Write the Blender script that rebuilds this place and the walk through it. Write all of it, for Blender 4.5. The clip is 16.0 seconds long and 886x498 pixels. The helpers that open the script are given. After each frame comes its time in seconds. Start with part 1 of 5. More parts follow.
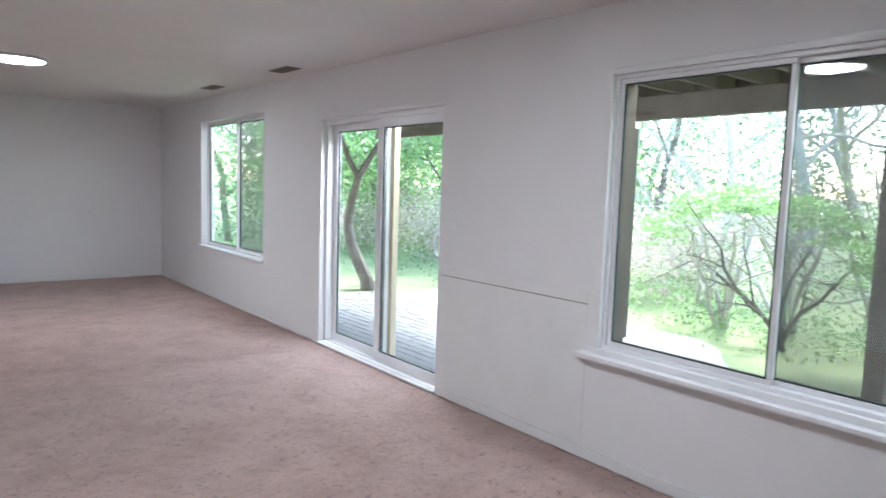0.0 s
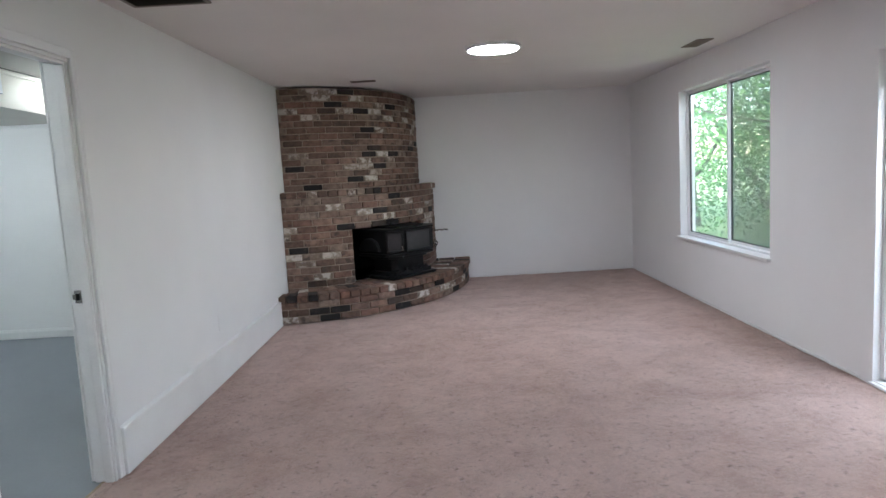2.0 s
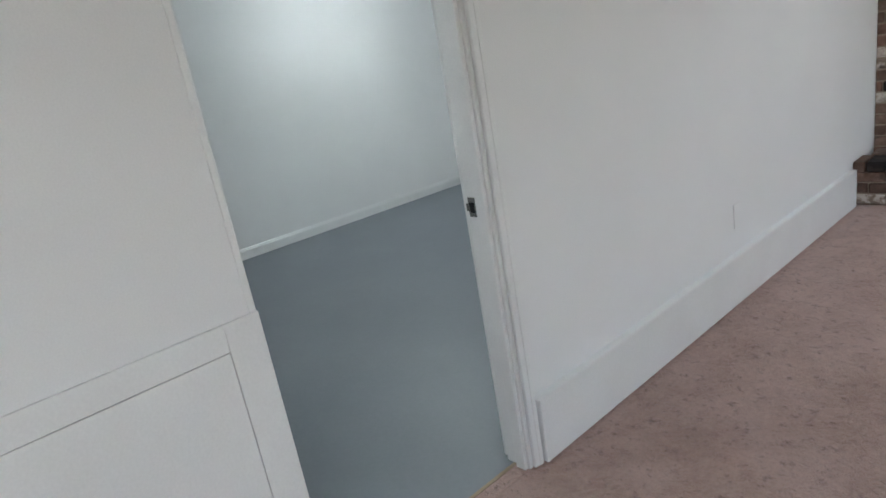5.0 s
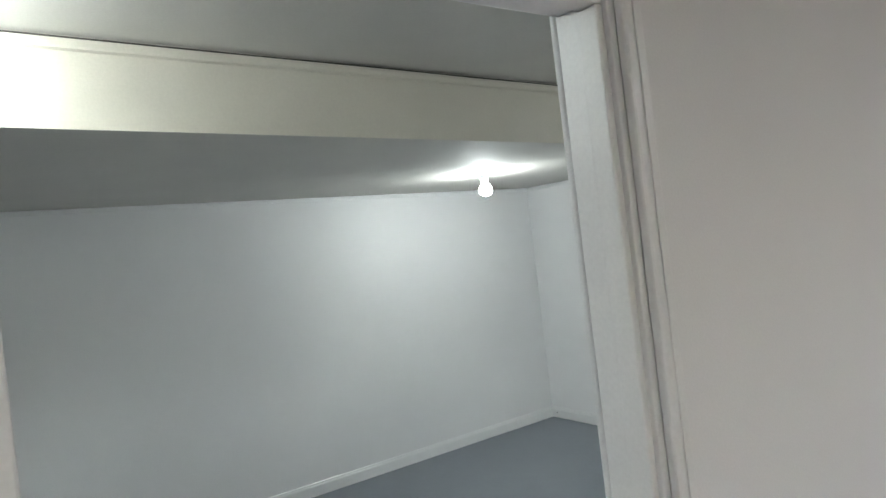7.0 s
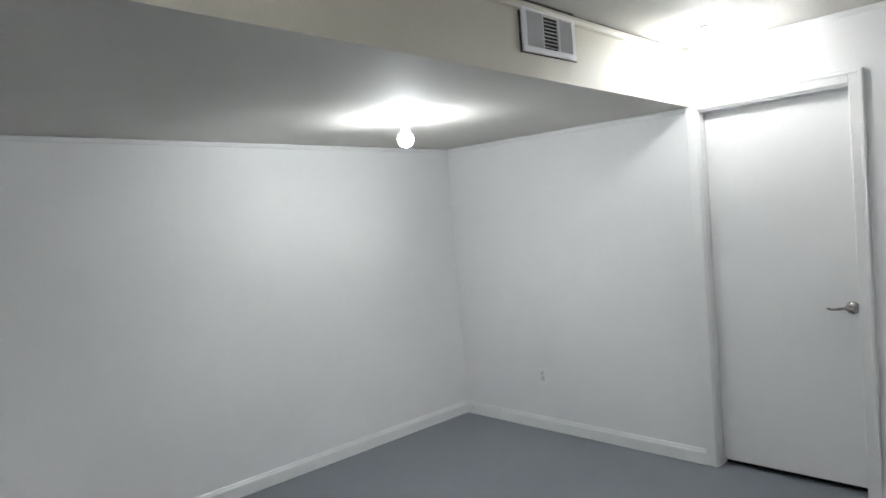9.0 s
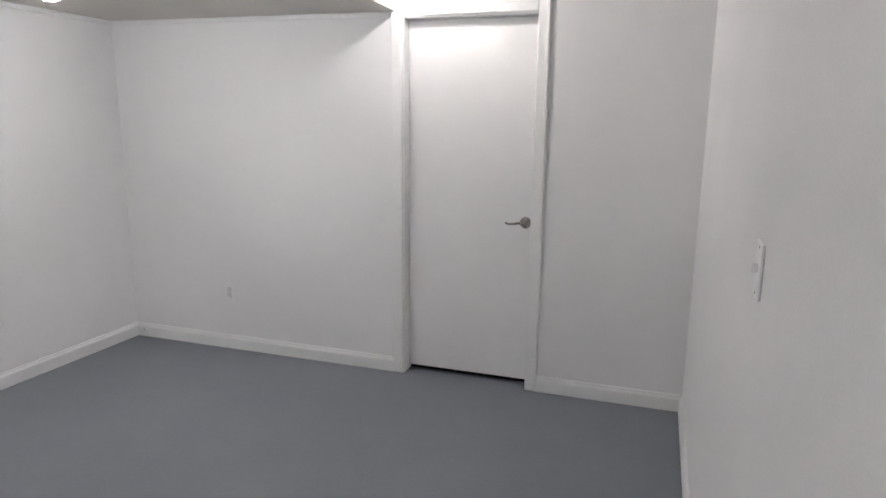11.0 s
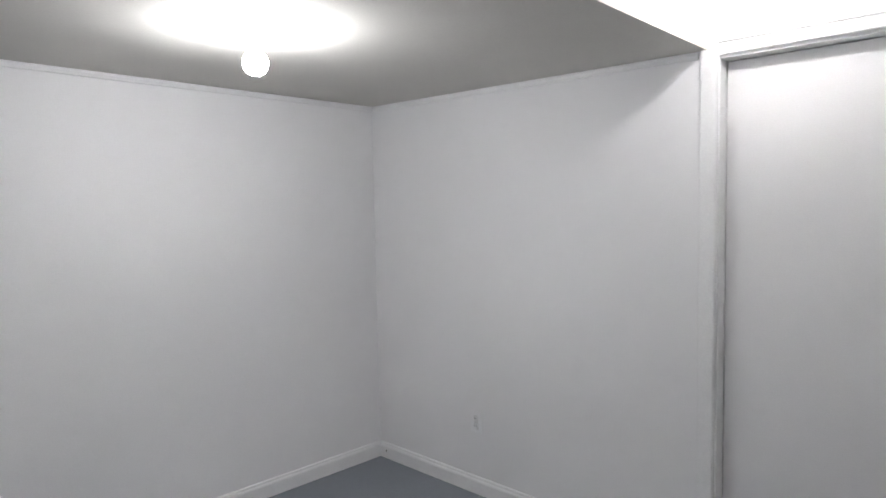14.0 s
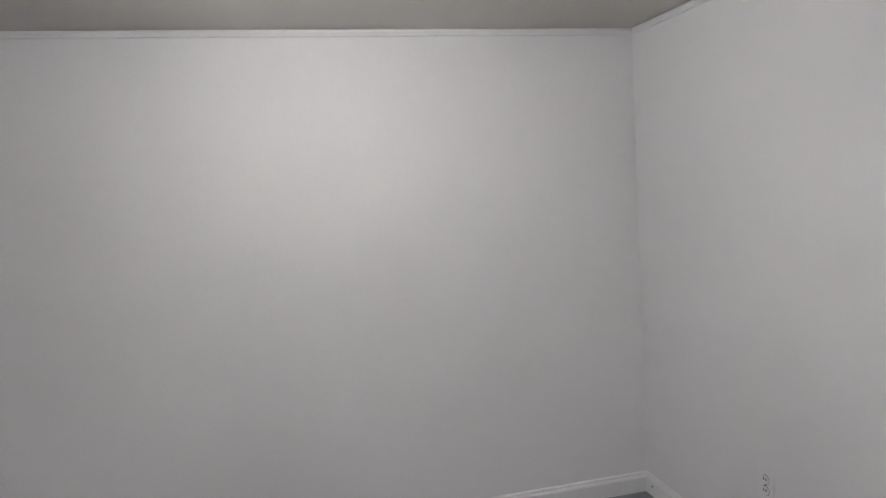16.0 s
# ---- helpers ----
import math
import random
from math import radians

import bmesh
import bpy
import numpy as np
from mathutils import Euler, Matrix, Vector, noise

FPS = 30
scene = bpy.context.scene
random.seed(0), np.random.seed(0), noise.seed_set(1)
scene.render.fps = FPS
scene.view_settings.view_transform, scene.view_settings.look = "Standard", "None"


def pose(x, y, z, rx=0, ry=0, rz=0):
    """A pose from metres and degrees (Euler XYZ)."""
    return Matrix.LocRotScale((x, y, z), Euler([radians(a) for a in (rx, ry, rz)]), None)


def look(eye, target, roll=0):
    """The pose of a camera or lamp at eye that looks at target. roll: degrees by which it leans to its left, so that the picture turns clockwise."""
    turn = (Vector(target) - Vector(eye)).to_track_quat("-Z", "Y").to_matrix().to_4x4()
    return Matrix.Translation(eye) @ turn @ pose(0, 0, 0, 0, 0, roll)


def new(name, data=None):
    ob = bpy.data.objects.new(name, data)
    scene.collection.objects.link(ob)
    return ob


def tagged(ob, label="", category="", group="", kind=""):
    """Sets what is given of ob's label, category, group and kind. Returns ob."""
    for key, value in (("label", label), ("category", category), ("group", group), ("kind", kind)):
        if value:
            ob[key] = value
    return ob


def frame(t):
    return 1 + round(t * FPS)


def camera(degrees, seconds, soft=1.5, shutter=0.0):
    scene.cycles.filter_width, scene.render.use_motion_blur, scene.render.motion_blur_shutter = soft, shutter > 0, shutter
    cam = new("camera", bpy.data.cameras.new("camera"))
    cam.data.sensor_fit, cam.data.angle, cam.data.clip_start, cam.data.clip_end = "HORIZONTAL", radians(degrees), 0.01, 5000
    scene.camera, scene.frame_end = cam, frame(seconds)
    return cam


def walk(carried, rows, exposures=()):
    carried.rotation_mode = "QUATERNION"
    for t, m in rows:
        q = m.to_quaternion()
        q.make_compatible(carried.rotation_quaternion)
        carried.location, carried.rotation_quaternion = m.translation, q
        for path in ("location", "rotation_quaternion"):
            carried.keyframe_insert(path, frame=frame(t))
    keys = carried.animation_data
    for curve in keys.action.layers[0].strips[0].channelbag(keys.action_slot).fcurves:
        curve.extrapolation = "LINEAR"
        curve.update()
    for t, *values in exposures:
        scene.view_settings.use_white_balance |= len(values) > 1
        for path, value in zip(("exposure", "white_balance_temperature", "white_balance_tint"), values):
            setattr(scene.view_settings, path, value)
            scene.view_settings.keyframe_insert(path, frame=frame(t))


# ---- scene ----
cam = camera(69.2, 16.0, shutter=0.12)
PATH = [
    (0, (1.499, -4.275, 1.414), (2.754, -2.73, 1.224), 1.9),
    (0.5, (1.571, -4.041, 1.402), (2.375, -2.219, 1.211), -0.2),
    (1, (1.59, -3.683, 1.391), (2.032, -1.744, 1.18), -1.8),
    (1.5, (1.615, -3.336, 1.385), (1.734, -1.352, 1.163), -3.2),
    (2, (1.684, -2.969, 1.403), (1.676, -0.982, 1.172), -3.3),
    (2.5, (1.659, -2.611, 1.387), (1.545, -0.631, 1.133), -3.2),
    (3, (1.636, -2.299, 1.366), (1.24, -0.371, 1.013), -4.1),
    (3.5, (1.659, -2.007, 1.332), (0.848, -0.265, 0.777), -6.7),
    (4, (1.529, -1.759, 1.29), (0.362, -0.268, 0.644), -9.9),
    (4.5, (1.441, -1.538, 1.343), (0.091, -0.214, 0.691), -10.8),
    (5, (1.337, -1.27, 1.395), (-0.137, -0.051, 0.811), -10.1),
    (5.2, (1.261, -1.193, 1.394), (-0.241, 0.033, 0.9), -10.0),
    (7.3, (0.524, -0.724, 1.679), (-1.12, 0.415, 1.708), -5.8),
    (7.5, (0.459, -0.723, 1.637), (-1.188, 0.41, 1.68), -5.2),
    (8, (0.2, -0.572, 1.632), (-1.425, 0.594, 1.666), -5.2),
    (8.5, (-0.007, -0.384, 1.619), (-1.566, 0.869, 1.603), -5.4),
    (9, (-0.115, -0.274, 1.583), (-1.549, 1.116, 1.487), -4.6),
    (9.5, (-0.231, -0.223, 1.554), (-1.428, 1.37, 1.38), -3.2),
    (10, (-0.307, -0.196, 1.551), (-1.194, 1.576, 1.283), -1.1),
    (10.2, (-0.313, -0.185, 1.553), (-1.108, 1.626, 1.255), -0.4),
    (12.3, (-0.484, 0.211, 1.447), (-1.044, 2.066, 0.953), 0.7),
    (12.5, (-0.555, 0.25, 1.434), (-1.133, 2.102, 0.949), 0.4),
    (13, (-0.695, 0.431, 1.45), (-1.465, 2.241, 1.091), -0.9),
    (13.5, (-0.743, 0.644, 1.499), (-1.81, 2.324, 1.304), -1.5),
    (14, (-0.763, 0.891, 1.547), (-2.151, 2.323, 1.403), -1.1),
    (14.5, (-0.885, 1.135, 1.517), (-2.438, 2.388, 1.383), -1.1),
    (15, (-0.981, 1.373, 1.49), (-2.637, 2.486, 1.357), -1.3),
    (15.5, (-1.033, 1.65, 1.514), (-2.839, 2.496, 1.368), -2.4),
    (16, (-1.134, 1.858, 1.505), (-3.07, 2.316, 1.299), -3.8),
]
walk(cam, [(t, look(eye, target, roll)) for t, eye, target, roll in PATH],
     [(0, 3.46, 5980, 11), (2, 3.48, 6030, 11), (3, 3.42, 6080, 11.5), (5, 3.37, 6150, 10), (7.5, 3.36, 6450, 11), (9, 3.36, 6500, 17), (10, 3.32, 6750, 24), (12.5, 3.44, 6850, 25), (14, 3.2, 6600, 23), (14.5, 2.92, 6600, 23), (15.5, 2.83, 6780, 24.5), (16, 3.0, 6850, 25)])

# ==== world ====
W = bpy.data.worlds.new("sky")
scene.world = W
W.use_nodes = True
_nt = W.node_tree
_sky = _nt.nodes.new("ShaderNodeTexSky")
_sky.sky_type, _sky.sun_disc = "NISHITA", False
_sky.sun_elevation, _sky.sun_rotation = radians(48), radians(70)
_sky.air_density, _sky.dust_density, _sky.ozone_density = 1.0, 1.0, 1.0
_nt.links.new(_sky.outputs[0], _nt.nodes["Background"].inputs[0])
_nt.nodes["Background"].inputs[1].default_value = 0.15
sun_data = bpy.data.lights.new("sun", "SUN")
sun_data.energy, sun_data.angle, sun_data.color = 2.0, radians(15), (1.0, 0.97, 0.92)
sun = new("sun", sun_data)
sun.matrix_world = look((12, 4, 14), (0, 0, 0))

BULB_POWER = 34.0
LAMP_POWER = 8.8


def sky_fill_lamp(y0, y1, power):
    """Added lamp outside, above an opening's head in the east wall, imitating sky light."""
    data = bpy.data.lights.new("added_sky_lamp", "AREA")
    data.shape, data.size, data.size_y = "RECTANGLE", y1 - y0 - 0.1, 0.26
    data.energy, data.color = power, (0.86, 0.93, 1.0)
    ob = new("added_sky_lamp", data)
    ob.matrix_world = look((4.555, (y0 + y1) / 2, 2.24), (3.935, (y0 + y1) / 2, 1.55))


# Invented lamps, hidden above each opening, brighten the floor inside.
sky_fill_lamp(-0.90, 0.77, 8.5)
sky_fill_lamp(1.99, 3.87, 1.6)
sky_fill_lamp(-3.93, -2.27, 2.5)


# ==== materials ====
def material(name, rough=0.6, metal=0.0):
    m = bpy.data.materials.new(name)
    m.use_nodes = True
    b = m.node_tree.nodes["Principled BSDF"]
    b.inputs["Roughness"].default_value, b.inputs["Metallic"].default_value = rough, metal
    return m, m.node_tree, b


def node(nt, kind, **settings):
    n = nt.nodes.new(kind)
    for key, value in settings.items():
        if key in n.inputs:
            n.inputs[key].default_value = value
    return n


def ramp(nt, source, stops):
    r = nt.nodes.new("ShaderNodeValToRGB")
    while len(r.color_ramp.elements) < len(stops):
        r.color_ramp.elements.new(0.5)
    for e, (p, c) in zip(r.color_ramp.elements, stops):
        e.position, e.color = p, (*c, 1)
    nt.links.new(source, r.inputs[0])
    return r.outputs[0]


def mixed(nt, fac, a, b, mode="MIX"):
    n = nt.nodes.new("ShaderNodeMix")
    n.data_type, n.blend_type = "RGBA", mode
    for socket, value in ((n.inputs[0], fac), (n.inputs[6], a), (n.inputs[7], b)):
        if isinstance(value, (int, float)):
            socket.default_value = value
        elif isinstance(value, tuple):
            socket.default_value = (*value, 1)
        else:
            nt.links.new(value, socket)
    return n.outputs[2]


def place(nt):
    return nt.nodes.new("ShaderNodeTexCoord").outputs["Object"]


def noisy(nt, at, scale, detail=4.0, rough=0.55):
    n = node(nt, "ShaderNodeTexNoise", Scale=scale, Detail=detail, Roughness=rough)
    nt.links.new(at, n.inputs["Vector"])
    return n.outputs["Fac"]


def bump(nt, b, height, strength, distance):
    n = node(nt, "ShaderNodeBump", Strength=strength, Distance=distance)
    nt.links.new(height, n.inputs["Height"])
    nt.links.new(n.outputs[0], b.inputs["Normal"])


def surface(name, dark, light, scale=3.0, fine=60.0, rough=0.6, relief=0.15, depth=0.002, metal=0.0, spread=0.25):
    """A surface that varies at two scales, with fine relief."""
    m, nt, b = material(name, rough, metal)
    at = place(nt)
    big, small = noisy(nt, at, scale), noisy(nt, at, fine, 3.0)
    c = ramp(nt, big, [(0.5 - spread, dark), (0.5 + spread, light)])
    c2 = mixed(nt, 0.12, c, ramp(nt, small, [(0.3, tuple(v * 0.6 for v in dark)), (0.7, light)]))
    nt.links.new(c2, b.inputs["Base Color"])
    bump(nt, b, small, relief, depth)
    return m


def carpet_material():
    m, nt, b = material("carpet", 0.95)
    at = place(nt)
    patches, worn = noisy(nt, at, 0.7, 4.0, 0.6), noisy(nt, at, 3.2, 7.0, 0.72)
    pile, tuft = noisy(nt, at, 210.0, 2.0), noisy(nt, at, 60.0, 4.0, 0.75)
    c = ramp(nt, patches, [(0.36, (0.44, 0.275, 0.215)), (0.62, (0.68, 0.48, 0.42))])
    c = mixed(nt, 0.55, c, ramp(nt, worn, [(0.36, (0.34, 0.205, 0.16)), (0.58, (0.70, 0.50, 0.44))]))
    streak = node(nt, "ShaderNodeMapping")
    streak.inputs["Scale"].default_value = (7.0, 2.6, 1.0)
    streak.inputs["Rotation"].default_value = (0, 0, 0.6)
    nt.links.new(at, streak.inputs["Vector"])
    foot = noisy(nt, streak.outputs[0], 1.0, 7.0, 0.8)
    c = mixed(nt, ramp(nt, foot, [(0.58, (0, 0, 0)), (0.72, (0.55, 0.55, 0.55))]), c, (0.19, 0.108, 0.083))
    crumb = noisy(nt, at, 22.0, 8.0, 0.86)
    c = mixed(nt, ramp(nt, crumb, [(0.385, (1, 1, 1)), (0.452, (0, 0, 0))]), c, (0.14, 0.08, 0.06))
    c = mixed(nt, 0.22, c, ramp(nt, tuft, [(0.36, (0.17, 0.097, 0.075)), (0.62, (0.66, 0.46, 0.40))]))
    c = mixed(nt, 0.16, c, ramp(nt, pile, [(0.35, (0.19, 0.105, 0.08)), (0.65, (0.64, 0.45, 0.39))]))
    nt.links.new(c, b.inputs["Base Color"])
    b.inputs["Sheen Weight"].default_value = 0.25
    both = node(nt, "ShaderNodeMath")
    nt.links.new(tuft, both.inputs[0]), nt.links.new(pile, both.inputs[1])
    bump(nt, b, both.outputs[0], 0.9, 0.015)
    return m


def brick_material():
    m, nt, b = material("brick", 0.88)
    at = place(nt)
    rnd = nt.nodes.new("ShaderNodeObjectInfo").outputs["Random"]
    base = ramp(nt, rnd, [(0.0, (0.010, 0.009, 0.009)), (0.11, (0.020, 0.017, 0.016)), (0.14, (0.125, 0.078, 0.058)), (0.34, (0.175, 0.106, 0.080)), (0.46, (0.235, 0.128, 0.094)),
                          (0.60, (0.205, 0.140, 0.108)), (0.74, (0.28, 0.175, 0.132)), (0.86, (0.27, 0.20, 0.16)), (0.95, (0.31, 0.24, 0.19)), (1.0, (0.50, 0.43, 0.36))])
    off = nt.nodes.new("ShaderNodeVectorMath")
    off.operation = "SCALE"
    comb = nt.nodes.new("ShaderNodeCombineXYZ")
    for k in range(3):
        nt.links.new(rnd, comb.inputs[k])
    nt.links.new(comb.outputs[0], off.inputs[0])
    off.inputs["Scale"].default_value = 37.0
    add = nt.nodes.new("ShaderNodeVectorMath")
    nt.links.new(at, add.inputs[0]), nt.links.new(off.outputs[0], add.inputs[1])
    where = add.outputs[0]
    grain, blot = noisy(nt, where, 90.0, 4.0), noisy(nt, where, 14.0, 5.0, 0.6)
    c = mixed(nt, 0.85, base, ramp(nt, blot, [(0.34, (0.42, 0.40, 0.38)), (0.62, (1.0, 1.0, 1.0))]), "MULTIPLY")
    burnt = noisy(nt, where, 9.0, 3.0, 0.5)
    c = mixed(nt, ramp(nt, burnt, [(0.58, (0, 0, 0)), (0.66, (0.7, 0.7, 0.7))]), c, (0.045, 0.034, 0.028))
    lime = node(nt, "ShaderNodeMath")
    lime.operation = "MULTIPLY"
    nt.links.new(ramp(nt, rnd, [(0.88, (0, 0, 0)), (0.92, (1, 1, 1))]), lime.inputs[0])
    nt.links.new(ramp(nt, blot, [(0.47, (0, 0, 0)), (0.56, (0.9, 0.9, 0.9))]), lime.inputs[1])
    c = mixed(nt, lime.outputs[0], c, (0.55, 0.50, 0.45))
    nt.links.new(c, b.inputs["Base Color"])
    bump(nt, b, grain, 0.5, 0.004)
    return m


def glass_material():
    m, nt, b = material("glass", 0.0)
    out = nt.nodes["Material Output"]
    clear = node(nt, "ShaderNodeBsdfTransparent", Color=(0.97, 0.99, 0.98, 1))
    shine = node(nt, "ShaderNodeBsdfGlossy", Roughness=0.0)
    edge = node(nt, "ShaderNodeLayerWeight", Blend=0.5)
    power, lift = node(nt, "ShaderNodeMath"), node(nt, "ShaderNodeMath")
    power.operation, lift.operation = "POWER", "MULTIPLY_ADD"
    power.inputs[1].default_value, lift.inputs[1].default_value, lift.inputs[2].default_value = 5.0, 0.9, 0.035
    nt.links.new(edge.outputs["Facing"], power.inputs[0]), nt.links.new(power.outputs[0], lift.inputs[0])
    mix = nt.nodes.new("ShaderNodeMixShader")
    nt.links.new(lift.outputs[0], mix.inputs[0])
    nt.links.new(clear.outputs[0], mix.inputs[1]), nt.links.new(shine.outputs[0], mix.inputs[2])
    nt.links.new(mix.outputs[0], out.inputs["Surface"])
    return m


def screen_material():
    """Insect mesh too fine to see thread by thread: part thread, part gap."""
    m, nt, b = material("insect_mesh", 0.7)
    b.inputs["Base Color"].default_value = (0.20, 0.20, 0.19, 1)
    gap = node(nt, "ShaderNodeBsdfTransparent", Color=(1, 1, 1, 1))
    mix = nt.nodes.new("ShaderNodeMixShader")
    mix.inputs[0].default_value = 0.42
    nt.links.new(gap.outputs[0], mix.inputs[1]), nt.links.new(b.outputs[0], mix.inputs[2])
    nt.links.new(mix.outputs[0], nt.nodes["Material Output"].inputs["Surface"])
    return m


def glow_material(name, colour, strength):
    m, nt, b = material(name, 0.4)
    b.inputs["Base Color"].default_value = (0.9, 0.9, 0.88, 1)
    b.inputs["Emission Color"].default_value = (*colour, 1)
    b.inputs["Emission Strength"].default_value = strength
    return m


def leaf_material(name, dark, light):
    m, nt, b = material(name, 0.55)
    rnd = nt.nodes.new("ShaderNodeNewGeometry").outputs["Random Per Island"]
    nt.links.new(ramp(nt, rnd, [(0.1, dark), (0.9, light)]), b.inputs["Base Color"])
    b.inputs["Subsurface Weight"].default_value = 0.0
    out = nt.nodes["Material Output"]
    thin = nt.nodes.new("ShaderNodeBsdfTranslucent")
    nt.links.new(ramp(nt, rnd, [(0.1, tuple(v * 1.3 for v in dark)), (0.9, tuple(v * 1.3 for v in light))]), thin.inputs["Color"])
    mix = nt.nodes.new("ShaderNodeMixShader")
    mix.inputs[0].default_value = 0.4
    nt.links.new(b.outputs[0], mix.inputs[1]), nt.links.new(thin.outputs[0], mix.inputs[2])
    nt.links.new(mix.outputs[0], out.inputs["Surface"])
    return m


M_WALL = surface("wall_paint", (0.79, 0.785, 0.79), (0.84, 0.835, 0.84), 1.3, 240.0, 0.66, 0.12, 0.0012)
M_CEIL = surface("ceiling_paint", (0.70, 0.68, 0.665), (0.76, 0.74, 0.725), 1.1, 180.0, 0.8, 0.2, 0.002)
M_CEIL2 = surface("old_ceiling_paint", (0.62, 0.60, 0.56), (0.69, 0.67, 0.63), 1.6, 120.0, 0.74, 0.2, 0.002)
M_SOFFIT = surface("cream_soffit_paint", (0.66, 0.62, 0.53), (0.73, 0.69, 0.60), 1.6, 120.0, 0.5, 0.2, 0.002)
M_TRIM = surface("trim_paint", (0.78, 0.78, 0.78), (0.84, 0.84, 0.84), 4.0, 150.0, 0.35, 0.06, 0.001)
M_DOOR = surface("door_paint", (0.78, 0.775, 0.78), (0.82, 0.815, 0.82), 2.0, 200.0, 0.55, 0.06, 0.001)
M_VINYL = surface("white_vinyl", (0.80, 0.80, 0.81), (0.85, 0.85, 0.86), 5.0, 200.0, 0.3, 0.03, 0.0005)
M_GASKET = surface("dark_gasket", (0.03, 0.035, 0.035), (0.06, 0.065, 0.06), 9.0, 90.0, 0.6)
M_CARPET = carpet_material()
M_CONCRETE = surface("painted_concrete", (0.175, 0.194, 0.224), (0.212, 0.231, 0.260), 1.5, 70.0, 0.42, 0.12, 0.0015)
M_BRICK = brick_material()
M_MORTAR = surface("mortar", (0.23, 0.175, 0.135), (0.36, 0.285, 0.225), 9.0, 160.0, 0.95, 0.6, 0.004)
M_IRON = surface("black_iron", (0.004, 0.004, 0.0045), (0.008, 0.008, 0.0085), 12.0, 180.0, 0.5, 0.25, 0.002)
M_IRON.node_tree.nodes["Principled BSDF"].inputs["Specular IOR Level"].default_value = 0.22
# Soot of the firebox; also paints in the shade of door gap and holes.
M_SOOT_SHADE = surface("soot", (0.003, 0.003, 0.003), (0.007, 0.0065, 0.006), 6.0, 60.0, 0.95)
M_STEEL = surface("brushed_nickel", (0.30, 0.29, 0.275), (0.42, 0.405, 0.385), 20.0, 300.0, 0.2, 0.05, 0.0005, 1.0)
M_DARKVENT = surface("dark_duct", (0.03, 0.025, 0.022), (0.055, 0.048, 0.042), 9.0, 90.0, 0.8)
M_GRILLE = surface("bronze_grille", (0.13, 0.10, 0.085), (0.19, 0.15, 0.13), 9.0, 90.0, 0.5)
M_GLASS = glass_material()
M_SCREEN = screen_material()
M_BULB = glow_material("bulb_glow", (0.91, 1.0, 0.98), BULB_POWER)
M_BULB_WEAK = glow_material("weak_bulb_glow", (0.93, 1.0, 0.97), 17.0)
M_BULB_FAR = glow_material("far_bulb_glow", (0.91, 1.0, 0.98), 41.0)
M_LED = glow_material("led_glow", (0.95, 0.98, 1.0), LAMP_POWER)
M_WOOD = surface("weathered_timber", (0.075, 0.058, 0.044), (0.14, 0.11, 0.085), 4.0, 50.0, 0.85, 0.4, 0.004)
M_CREAMWOOD = surface("cream_painted_post", (0.55, 0.45, 0.32), (0.66, 0.56, 0.42), 4.0, 50.0, 0.7)
M_PAVER = surface("brick_paver", (0.13, 0.135, 0.145), (0.22, 0.222, 0.23), 3.0, 60.0, 0.85, 0.3, 0.003)
M_SAND = surface("joint_sand", (0.16, 0.15, 0.13), (0.24, 0.22, 0.19), 6.0, 90.0, 0.95)
M_GRAVEL = surface("pale_gravel", (0.40, 0.385, 0.35), (0.58, 0.56, 0.52), 2.5, 45.0, 0.95, 0.5, 0.006)
M_LAWN = surface("lawn", (0.15, 0.19, 0.075), (0.30, 0.36, 0.16), 1.2, 30.0, 0.9, 0.6, 0.02)
M_BARK = surface("bark", (0.10, 0.085, 0.07), (0.22, 0.19, 0.16), 7.0, 60.0, 0.95, 0.7, 0.01)
M_PALEBARK = surface("pale_bark", (0.42, 0.39, 0.34), (0.60, 0.56, 0.50), 7.0, 60.0, 0.95, 0.7, 0.01)
M_LEAF = leaf_material("leaf_fresh", (0.12, 0.20, 0.095), (0.26, 0.37, 0.20))
M_LEAF_DARK = leaf_material("leaf_conifer", (0.08, 0.14, 0.07), (0.17, 0.26, 0.13))
M_LEAF_BRIGHT = leaf_material("leaf_maple", (0.16, 0.30, 0.10), (0.34, 0.52, 0.20))
M_TWIG = leaf_material("dry_twig", (0.36, 0.30, 0.25), (0.60, 0.54, 0.47))
M_TACK = surface("tack_strip", (0.30, 0.22, 0.15), (0.42, 0.33, 0.24), 12.0, 90.0, 0.9)


# ==== builders ====
def mesh_of(name, bm, mat, smooth=False):
    me = bpy.data.meshes.new(name)
    if smooth:
        for f in bm.faces:
            f.smooth = True
    bm.to_mesh(me)
    bm.free()
    me.materials.append(mat)
    return me


def part(name, bm, mat, parent, label="", smooth=False):
    ob = new(name, mesh_of(name, bm, mat, smooth))
    ob.parent = parent
    return tagged(ob, label)


def solid(name, bm, mat, label, category, kind="", group="", smooth=False):
    return tagged(new(name, mesh_of(name, bm, mat, smooth)), label, category, group, kind)


def thing(name, m, label, category, group="", kind=""):
    ob = new(name)
    ob.empty_display_size = 0.1
    ob.matrix_basis = m
    return tagged(ob, label, category, group, kind)


def box(bm, x0, x1, y0, y1, z0, z1, bevel=0.0):
    """Adds a box, its edges softened by bevel."""
    made = bmesh.ops.create_cube(bm, size=1.0)["verts"]
    for v in made:
        v.co = Vector((x0 + (v.co.x + 0.5) * (x1 - x0), y0 + (v.co.y + 0.5) * (y1 - y0), z0 + (v.co.z + 0.5) * (z1 - z0)))
    if bevel:
        edges = list({e for v in made for e in v.link_edges})
        bmesh.ops.bevel(bm, geom=edges, offset=bevel, segments=2, affect="EDGES", profile=0.5)
    return bm


def boxed(*a, **k):
    return box(bmesh.new(), *a, **k)


